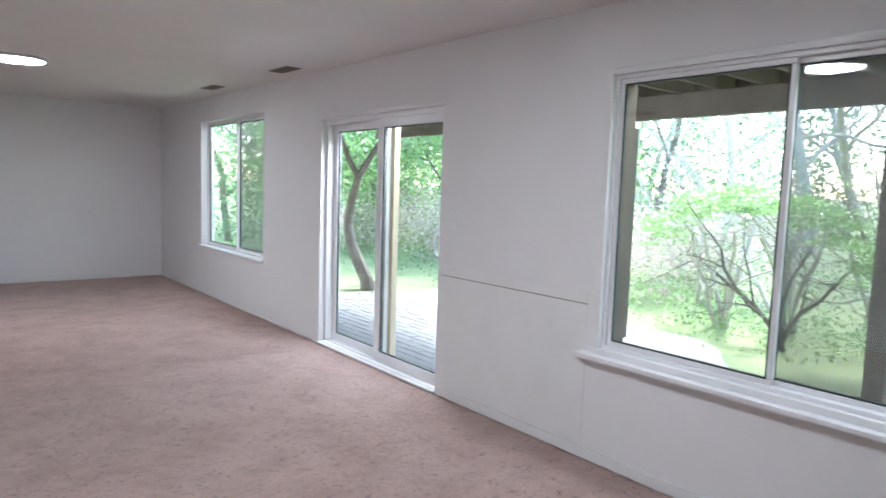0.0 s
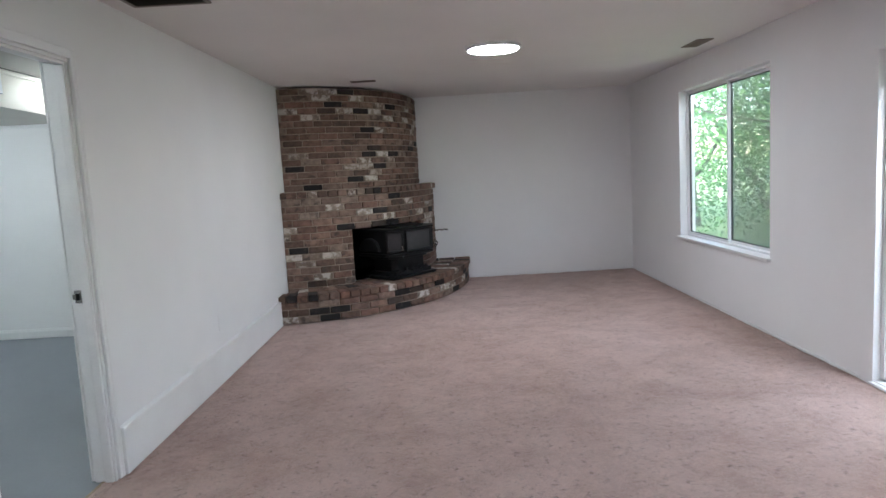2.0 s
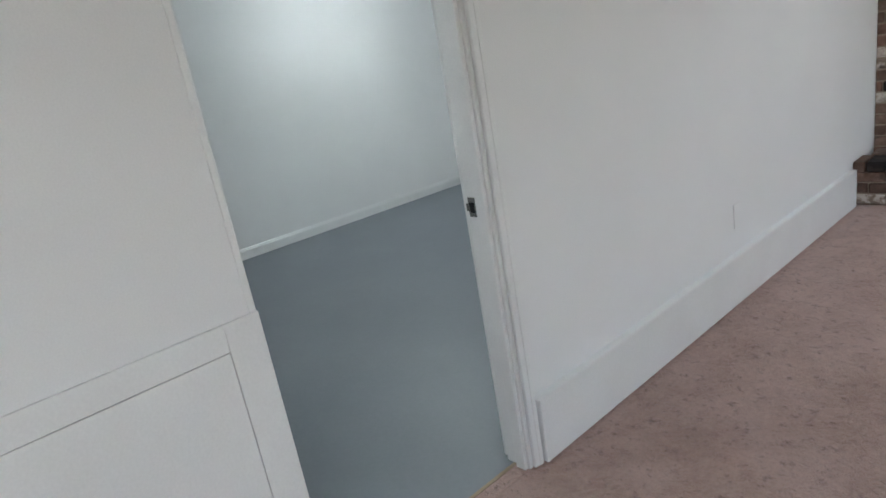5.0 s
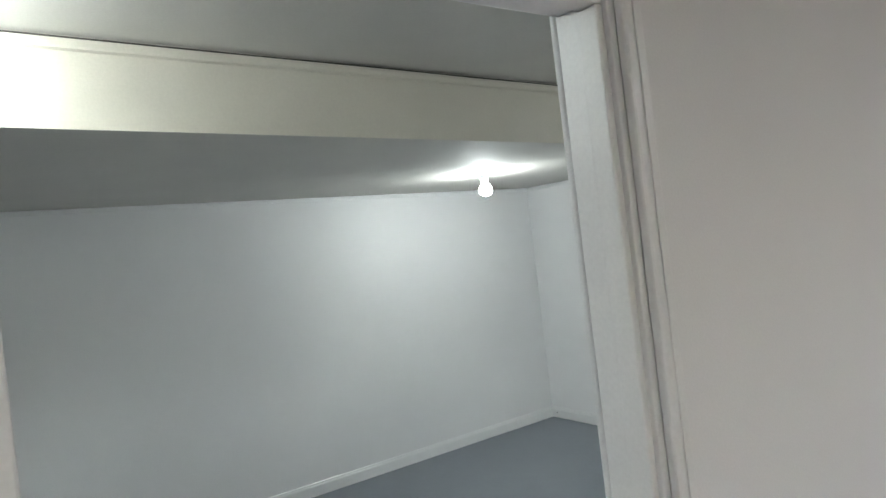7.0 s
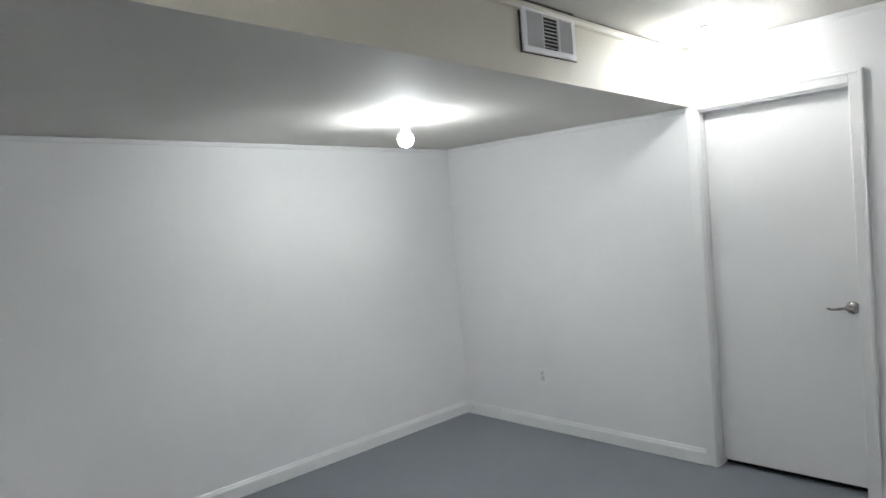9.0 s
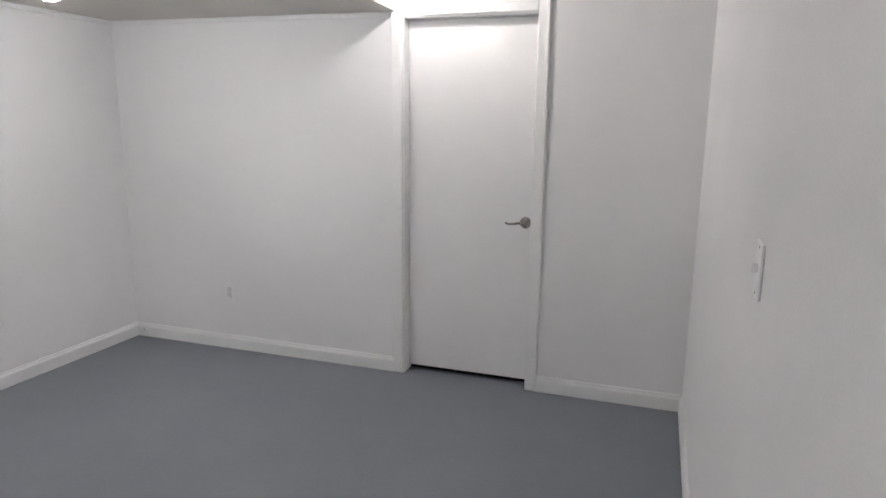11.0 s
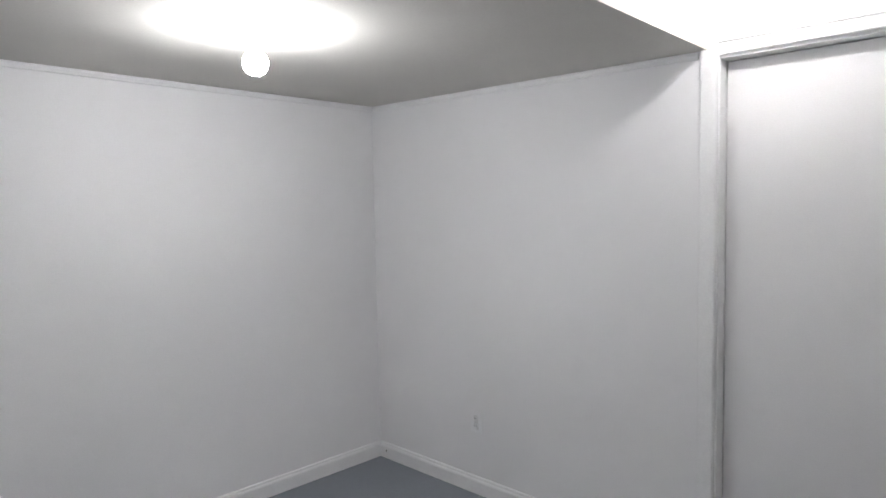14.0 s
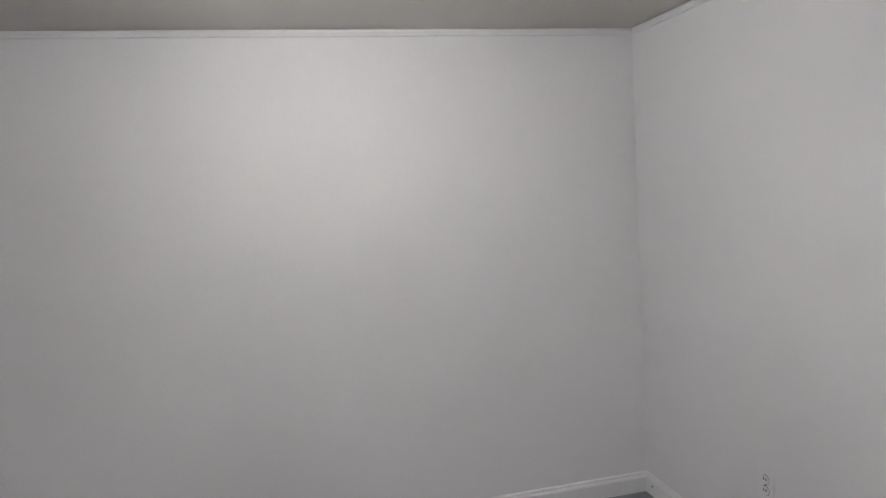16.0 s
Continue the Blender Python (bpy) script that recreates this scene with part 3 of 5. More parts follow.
def bare_bulb(m, label, glow=M_BULB):
    t = thing("ceiling_bulb", m, label, "light", "bare bulbs of the back room")
    part("base_plate", lathe(bmesh.new(), [(0.060, -0.002), (0.060, -0.012), (0.052, -0.018), (0.030, -0.022), (0.026, -0.03)], 28), M_VINYL, t, "white porcelain lampholder plate", True)
    part("socket", lathe(bmesh.new(), [(0.028, -0.026), (0.027, -0.050), (0.022, -0.053), (0.022, -0.070), (0.018, -0.074)], 24), M_VINYL, t, "", True)
    prof = [(0.0135, -0.072), (0.018, -0.080), (0.031, -0.092), (0.039, -0.106), (0.042, -0.121), (0.039, -0.138), (0.030, -0.152), (0.016, -0.160), (0.001, -0.1625)]
    part("bulb", lathe(bmesh.new(), prof, 20), glow, t, "glowing frosted bulb", True)
    # Solid dark ring; colours in the shade between ceiling and plate.
    part("gap_shade_ring", lathe(bmesh.new(), [(0.046, 0.0), (0.046, -0.003)], 24), M_GASKET, t, "dark ring painted as the shade in the gap above the plate")
    return t


bare_bulb(pose(-2.69, 2.012, under_z(-2.69, 2.012) - 0.001), "bare glowing bulb in a porcelain holder under the soffit")
bare_bulb(pose(-1.487, 3.04, back_z(3.04) - 0.001), "bare glowing bulb in a porcelain holder beside the closed door", M_BULB_WEAK)
bare_bulb(pose(-1.42, -0.98, back_z(-0.98) - 0.001), "bare glowing bulb in a porcelain holder on the higher ceiling", M_BULB_FAR)


def ceiling_disc(x, y):
    t = thing("ceiling_light", pose(x, y, ceil_z(y)), "round flush LED ceiling light with a thin rim, switched on", "light", "round ceiling lights")
    part("rim", lathe(bmesh.new(), [(0.215, 0.0), (0.222, -0.004), (0.222, -0.022), (0.214, -0.028), (0.205, -0.028), (0.203, -0.022)], 48), M_VINYL, t, "thin white metal rim", True)
    part("diffuser", lathe(bmesh.new(), [(0.203, -0.0225), (0.198, -0.030), (0.15, -0.034), (0.02, -0.036), (0.001, -0.036)], 48), M_LED, t, "glowing opal diffuser", True)


ceiling_disc(2.155, 2.30)
ceiling_disc(2.10, -2.40)


def register(m, length, width, slats, label):
    """A stamped ceiling register: a flat frame with slats over a dark duct."""
    t = thing("ceiling_vent", m, label, "vent", "ceiling registers")
    a, b = length / 2, width / 2
    bm = bmesh.new()
    for s in ((-a, a, -b, -b + 0.014), (-a, a, b - 0.014, b), (-a, -a + 0.014, -b + 0.0145, b - 0.0145), (a - 0.014, a, -b + 0.0145, b - 0.0145)):
        box(bm, s[0], s[1], s[2], s[3], -0.007, -0.0005, bevel=0.0015)
    part("frame", bm, M_GRILLE, t)
    part("backing", boxed(-a + 0.01, a - 0.01, -b + 0.01, b - 0.01, -0.0012, -0.0004), M_DARKVENT, t, "dark duct opening")
    for i in range(slats):
        x = -a + 0.014 + (i + 0.5) * (length - 0.028) / slats
        s = part("slat", boxed(-0.006, 0.006, -b + 0.015, b - 0.015, -0.001, 0.001), M_GRILLE, t)
        s.matrix_basis = pose(x, 0, -0.0055, 0, 40, 0)
    return t


register(pose(3.955, 0.985, ceil_z(0.985), 0, -0.5, 90), 0.36, 0.14, 16, "brown metal ceiling register beside the sliding door")
register(pose(3.93, 2.68, ceil_z(2.68), 0, -0.5, 90), 0.36, 0.14, 15, "brown metal ceiling register beside the far window")
register(pose(0.932, 3.82, ceil_z(3.82), 0.5, 0, 0), 0.26, 0.11, 14, "brown metal ceiling register before the fireplace")


def return_grille():
    t = thing("return_air_grille", pose(0.32, 0.34, ceil_z(0.34), 0.5, 0, 0), "large square return-air opening in the ceiling with a dark grille", "vent")
    a, b = 0.205, 0.215
    bm = bmesh.new()
    for s in ((-a, a, -b, -b + 0.022), (-a, a, b - 0.022, b), (-a, -a + 0.022, -b + 0.0225, b - 0.0225), (a - 0.022, a, -b + 0.0225, b - 0.0225)):
        box(bm, s[0], s[1], s[2], s[3], -0.010, -0.0005, bevel=0.002)
    part("frame", bm, M_GRILLE, t, "dark brown metal frame")
    part("backing", boxed(-a + 0.015, a - 0.015, -b + 0.015, b - 0.015, -0.0015, -0.0004), M_DARKVENT, t, "dark duct opening")
    for i in range(22):
        y = -b + 0.026 + (i + 0.5) * (2 * b - 0.052) / 22
        s = part("slat", boxed(-a + 0.023, a - 0.023, -0.006, 0.006, -0.0008, 0.0008), M_DARKVENT, t)
        s.matrix_basis = pose(0, y, -0.006, 35, 0, 0)


return_grille()


def soffit_register():
    y0, y1, z0, z1 = 1.862, 2.242, 2.238, 2.436
    x = soffit_x((y0 + y1) / 2) + 0.001
    w, h = y1 - y0, z1 - z0
    t = thing("wall_register", pose(x, (y0 + y1) / 2, z0, 0, 0, 90 - math.degrees(math.atan(0.004)) * -1), "white louvred supply register in a loose cut-out of the soffit", "vent")
    part("cutout", boxed(-w / 2 - 0.012, w / 2 + 0.012, -0.002, 0.0, -0.004, h + 0.02), M_DARKVENT, t, "dark ragged cut-out edge")
    bm = bmesh.new()
    for s in ((-w / 2, w / 2, 0, 0.026), (-w / 2, w / 2, h - 0.026, h), (-w / 2, -w / 2 + 0.028, 0.0265, h - 0.0265), (w / 2 - 0.028, w / 2, 0.0265, h - 0.0265), (-w * 0.14, -w * 0.14 + 0.009, 0.0265, h - 0.0265), (w * 0.16, w * 0.16 + 0.009, 0.0265, h - 0.0265)):
        box(bm, s[0], s[1], -0.012, -0.0025, s[2], s[3], bevel=0.0015)
    part("frame", bm, M_VINYL, t)
    spans = ((-w / 2 + 0.029, -w * 0.14 - 0.001, 14, False), (-w * 0.14 + 0.010, w * 0.16 - 0.001, 9, True), (w * 0.16 + 0.010, w / 2 - 0.029, 14, False))
    for a, b, n, flat in spans:
        for i in range(n):
            if flat:
                s = part("louvre", boxed(a, b, -0.006, 0.006, -0.0007, 0.0007), M_VINYL, t)
                s.matrix_basis = pose(0, -0.0085, 0.027 + (i + 0.5) * (h - 0.054) / n, 35, 0, 0)
            else:
                s = part("louvre", boxed(-0.0006, 0.0006, -0.004, 0.004, 0.027, h - 0.027), M_VINYL, t)
                s.matrix_basis = pose(a + (i + 0.5) * (b - a) / n, -0.0075, 0, 0, 0, 35)


soffit_register()


def baseboard_heater():
    t = thing("wall_heater", pose(0.0105, -0.752, 0.002, 0, 0, 90), "white electric baseboard heater with a perforated end and dial", "heater")
    body = prism(bmesh.new(), [(0, 0), (-0.07, 0), (-0.074, 0.02), (-0.074, 0.105), (-0.045, 0.165), (0, 0.172)], -1.5, 0.0, 0.003)
    bmesh.ops.transform(body, matrix=Matrix(((0, 0, 1, 0), (1, 0, 0, 0), (0, 1, 0, 0), (0, 0, 0, 1))), verts=body.verts)
    part("body", body, M_VINYL, t)
    part("vent_slot", boxed(-1.42, -0.16, -0.0755, -0.07, 0.018, 0.038, bevel=0.001), M_GASKET, t, "dark air slot")
    part("display", boxed(-0.135, -0.09, -0.0768, -0.0735, 0.045, 0.075, bevel=0.001), M_GASKET, t, "small dark window")
    dial = part("dial", lathe(bmesh.new(), [(0.017, 0), (0.016, 0.012), (0.013, 0.014)], 20), M_VINYL, t, "", True)
    dial.matrix_basis = pose(-0.045, -0.074, 0.045, 90, 0, 0)
    for i in range(6):
        for j in range(3):
            h = part("hole", lathe(bmesh.new(), [(0.0028, 0), (0.0026, 0.0006)], 8), M_GASKET, t, "dark vent hole")
            h.matrix_basis = pose(-0.088 + i * 0.011, -0.0665 + j * 0.0085, 0.0955 + j * 0.0112, 38, 0, 0)


baseboard_heater()


# ==== windows and sliding door ====
def sash(name, parent, y0, y1, x0, x1, z0, z1, bar, mat, label=""):
    """One glazed frame in the plane of the east wall, with its pane and dark gasket."""
    bm = bmesh.new()
    for s in ((y0, y1, z0, z0 + bar), (y0, y1, z1 - bar, z1), (y0, y0 + bar, z0 + bar + 0.0005, z1 - bar - 0.0005), (y1 - bar, y1, z0 + bar + 0.0005, z1 - bar - 0.0005)):
        box(bm, x0, x1, s[0], s[1], s[2], s[3], bevel=0.003)
    f = part(name, bm, mat, parent, label)
    c = (x0 + x1) / 2
    bm = bmesh.new()
    g = 0.008
    a0, a1, b0, b1 = y0 + bar + 0.0005, y1 - bar - 0.0005, z0 + bar + 0.0005, z1 - bar - 0.0005
    for s in ((a0, a1, b0, b0 + g), (a0, a1, b1 - g, b1), (a0, a0 + g, b0 + g, b1 - g), (a1 - g, a1, b0 + g, b1 - g)):
        box(bm, c - 0.008, c + 0.008, *s)
    part("gasket", bm, M_GASKET, f, "dark glazing gasket")
    p = part("pane", boxed(c - 0.003, c + 0.003, a0 + g, a1 - g, b0 + g, b1 - g), M_GLASS, f, "clear glass pane")
    p.visible_shadow = False
    return f


def slider_window(name, w, inset, label):
    t = thing(name, pose(0, 0, 0), label, "window", kind="structure")
    y0, y1, z0, z1 = w
    x = LX + inset
    bm = bmesh.new()
    fr = 0.020
    for s in ((y0, y1, z0, z0 + fr), (y0, y1, z1 - fr, z1), (y0, y0 + fr, z0 + fr, z1 - fr), (y1 - fr, y1, z0 + fr, z1 - fr)):
        box(bm, x, x + 0.075, *s, bevel=0.003)
    part("window_frame", bm, M_VINYL, t)
    mid = (y0 + y1) / 2
    sash("sash", t, mid - 0.02, y1 - fr, x + 0.012, x + 0.036, z0 + fr, z1 - fr, 0.023, M_VINYL)
    sash("sash", t, y0 + fr, mid + 0.016, x + 0.040, x + 0.064, z0 + fr, z1 - fr, 0.023, M_VINYL)
    mesh = boxed(x + 0.067, x + 0.068, y0 + fr, mid + 0.012, z0 + fr, z1 - fr)
    part("insect_screen", mesh, M_SCREEN, t, "fine grey insect screen").visible_shadow = False
    return t


w2 = slider_window("window_2", W2, 0.075, "white vinyl sliding window in a deep white reveal")
part("window_sill", boxed(LX - 0.035, LX + 0.075, W2[0] - 0.02, W2[1] + 0.03, W2[2] - 0.022, W2[2] + 0.002, bevel=0.004), M_TRIM, w2, "painted wooden sill board")
w1 = slider_window("window_1", W1, 0.012, "large white vinyl sliding window with flat white trim")
part("window_sill", boxed(LX - 0.07, LX + 0.012, W1[0] - 0.10, W1[1] + 0.118, W1[2] - 0.054, W1[2] - 0.030, bevel=0.004), M_TRIM, w1, "painted wooden sill board")
part("apron", boxed(LX - 0.022, LX + 0.011, W1[0] - 0.04, W1[1] + 0.04, W1[2] - 0.0295, W1[2] + 0.002, bevel=0.003), M_TRIM, w1)
for a, b, c, d in ((W1[1] - 0.002, W1[1] + 0.04, W1[2] + 0.0025, W1[3] + 0.03), (W1[0] - 0.04, W1[0] + 0.002, W1[2] + 0.0025, W1[3] + 0.03), (W1[0] + 0.0025, W1[1] - 0.0025, W1[3] - 0.002, W1[3] + 0.03)):
    part("trim_board", boxed(LX - 0.02, LX - 0.001, a, b, c, d, bevel=0.004), M_TRIM, w1, "flat white window trim")


# Invented brown boards; they darken the sunlit reveal seen through the glass.
for a, b, c, d in ((W1[1] - 0.014, W1[1] - 0.001, W1[2] + 0.002, W1[3] - 0.002), (W1[0] + 0.001, W1[0] + 0.014, W1[2] + 0.002, W1[3] - 0.002), (W1[0] + 0.015, W1[1] - 0.015, W1[3] - 0.014, W1[3] - 0.001)):
    part("reveal_dark_board", boxed(LX + 0.0885, WT + 0.012, a, b, c, d, bevel=0.002), M_WOOD, w1, "brown boards added to darken the sunlit outer reveal")


def sliding_door():
    t = thing("door_2", pose(0, 0, 0), "white vinyl sliding glass door with a dark latch", "door", kind="structure")
    y0, y1, z0, z1 = SD
    x = LX + 0.045
    bm = bmesh.new()
    fr = 0.038
    for s in ((y0, y1, z1 - fr, z1), (y0, y0 + fr, z0 + 0.035, z1 - fr), (y1 - fr, y1, z0 + 0.035, z1 - fr)):
        box(bm, x, x + 0.10, *s, bevel=0.003)
    part("door_frame", bm, M_VINYL, t)
    bm = boxed(x - 0.035, x + 0.11, y0, y1, -0.012, 0.022, bevel=0.003)
    box(bm, x + 0.012, x + 0.018, y0 + fr, y1 - fr, 0.0225, 0.034)
    box(bm, x + 0.055, x + 0.061, y0 + fr, y1 - fr, 0.0225, 0.034)
    part("track", bm, M_VINYL, t, "white sill track")
    mid = (y0 + y1) / 2
    sash("fixed_panel", t, mid - 0.03, y1 - fr, x + 0.060, x + 0.096, 0.035, z1 - fr, 0.062, M_VINYL)
    s = sash("sliding_panel", t, y0 + fr * 0.3, mid + 0.035, x + 0.012, x + 0.048, 0.035, z1 - fr, 0.066, M_VINYL)
    part("outer_stile", boxed(x + 0.0965, x + 0.15, mid - 0.075, mid - 0.030, 0.03, z1 - fr, bevel=0.003), M_CREAMWOOD, t, "cream-painted outer stile")
    part("interlock", boxed(x + 0.0485, x + 0.0595, mid - 0.028, mid - 0.012, 0.04, z1 - fr - 0.004, bevel=0.002), M_GASKET, t, "dark weather strip")
    h = part("door_handle", boxed(x + 0.004, x + 0.0118, y0 + 0.022, y0 + 0.062, 0.93, 1.11, bevel=0.003), M_GASKET, s, "dark latch plate")
    bm = bmesh.new()
    for i in range(12):
        a0, a1 = math.pi * i / 12, math.pi * (i + 1) / 12
        tube(bm, (x - 0.012, y0 + 0.045 + 0.05 * math.sin(a0), 1.02 + 0.085 * math.cos(a0)), (x - 0.012, y0 + 0.045 + 0.05 * math.sin(a1), 1.02 + 0.085 * math.cos(a1)), 0.008, sides=8)
    for z in (0.935, 1.105):
        tube(bm, (x - 0.012, y0 + 0.045, z), (x + 0.006, y0 + 0.045, z), 0.008, sides=8)
    part("pull", bm, M_VINYL, h, "white bow-shaped pull", True)
    strip("threshold_east", LX - 0.02, x - 0.036, SD[0], SD[1] + 0.015, 0.0005, 0.016, "white strip before the sliding door track", 0.003, M_VINYL, "threshold")
    strip("head_trim", LX - 0.012, LX - 0.001, SD[0] - 0.002, SD[1] + 0.045, SD[3] + 0.001, SD[3] + 0.026, "thin white trim over the sliding door", 0.003, category="trim")
    return t


sliding_door()


# ==== fireplace ====
FC = Vector((0.0, LN))
RISE = 0.0712


def on_arc(a, b, phi):
    """Plan point and heading of the outward normal on the fireplace's curve; phi runs from the divider wall to the end wall."""
    p = Vector((a * math.sin(phi), LN - b * math.cos(phi)))
    n = Vector((math.sin(phi) / a, -math.cos(phi) / b)).normalized()
    return p, n


def arc_table(a, b):
    phis = [i * math.pi / 2 / 400 for i in range(401)]
    out = [0.0]
    for p, q in zip(phis, phis[1:]):
        out.append(out[-1] + (on_arc(a, b, q)[0] - on_arc(a, b, p)[0]).length)
    return phis, out


def phi_at(table, s):
    return float(np.interp(s, table[1], table[0]))


def ring(bm, a, b, thick, phi0, phi1, z0, z1, steps=40):
    """A curved wall slab between two angles."""
    cols = []
    for i in range(steps + 1):
        phi = phi0 + (phi1 - phi0) * i / steps
        p, n = on_arc(a, b, phi)
        q = p - n * thick
        q = Vector((max(q.x, 0.002), min(q.y, LN - 0.002)))
        p = Vector((max(p.x, 0.002), min(p.y, LN - 0.002)))
        cols.append([bm.verts.new((*p, z0)), bm.verts.new((*p, z1)), bm.verts.new((*q, z1)), bm.verts.new((*q, z0))])
    for c, d in zip(cols, cols[1:]):
        for i in range(4):
            bm.faces.new((c[i], c[(i + 1) % 4], d[(i + 1) % 4], d[i]))
    bm.faces.new(cols[0]), bm.faces.new(cols[-1])
    bmesh.ops.recalc_face_normals(bm, faces=bm.faces)
    return bm


HEARTH = (2.0, 2.33, 0.0, 0.29)
LOWER = (1.56, 1.90, 0.29, 1.305)
UPPER = (1.385, 1.715, 1.305, 2.385)
FB0, FB1, FBZ = math.radians(26.4), math.radians(64.5), 0.905

fireplace = thing("corner_fireplace", pose(0, 0, 0), "curved brown brick corner fireplace with a raised hearth", "fireplace")
bm = ring(bmesh.new(), HEARTH[0] - 0.032, HEARTH[1] - 0.032, 0.60, 0.0, math.pi / 2, 0.001, HEARTH[3] - 0.078)
hearth = part("hearth", bm, M_MORTAR, fireplace, "raised curved brick hearth")
bm = ring(bmesh.new(), LOWER[0] - 0.008, LOWER[1] - 0.008, 0.12, 0.0, FB0, LOWER[2] - 0.005, LOWER[3], 20)
ring(bm, LOWER[0] - 0.008, LOWER[1] - 0.008, 0.12, FB1, math.pi / 2, LOWER[2] - 0.005, LOWER[3], 20)
ring(bm, LOWER[0] - 0.008, LOWER[1] - 0.008, 0.12, FB0, FB1, FBZ, LOWER[3], 24)
surround = part("surround", bm, M_MORTAR, fireplace, "curved brick face round the firebox")
bm = ring(bmesh.new(), UPPER[0] - 0.008, UPPER[1] - 0.008, 0.14, 0.0, math.pi / 2, UPPER[2] - 0.001, UPPER[3] - 0.001)
chimney = part("chimney_breast", bm, M_MORTAR, fireplace, "curved brick chimney breast up to the ceiling")
bm = ring(bmesh.new(), LOWER[0] - 0.01, LOWER[1] - 0.01, 0.42, 0.0, math.pi / 2, LOWER[3] - 0.072, LOWER[3] - 0.004)
mantel = part("mantel_ledge", bm, M_MORTAR, fireplace, "narrow brick ledge over the firebox")


def firebox():
    pa, na = on_arc(LOWER[0] - 0.10, LOWER[1] - 0.10, FB0 - 0.02)
    pb, nb = on_arc(LOWER[0] - 0.10, LOWER[1] - 0.10, FB1 + 0.02)
    n = ((na + nb) / 2).normalized()
    e = (pb - pa).normalized()
    back = [pa + e * 0.12 - n * 0.62, pb - e * 0.12 - n * 0.62]
    bm = bmesh.new()
    out = [pa, back[0], back[1], pb]
    for p, q in zip(out, out[1:]):
        vs = [bm.verts.new((p.x, p.y, 0.293)), bm.verts.new((q.x, q.y, 0.293)), bm.verts.new((q.x, q.y, FBZ + 0.03)), bm.verts.new((p.x, p.y, FBZ + 0.03))]
        bm.faces.new(vs)
    for z in (0.2935, FBZ + 0.03):
        bm.faces.new([bm.verts.new((p.x, p.y, z)) for p in out])
    bmesh.ops.solidify(bm, geom=bm.faces[:], thickness=0.02)
    part("firebox_lining", bm, M_SOOT_SHADE, fireplace, "soot-black firebox lining")
    bm = ring(bmesh.new(), LOWER[0] - 0.004, LOWER[1] - 0.004, 0.11, FB0, FB1, FBZ - 0.008, FBZ - 0.0005, 24)
    part("lintel", bm, M_IRON, fireplace, "thin black steel lintel")


firebox()


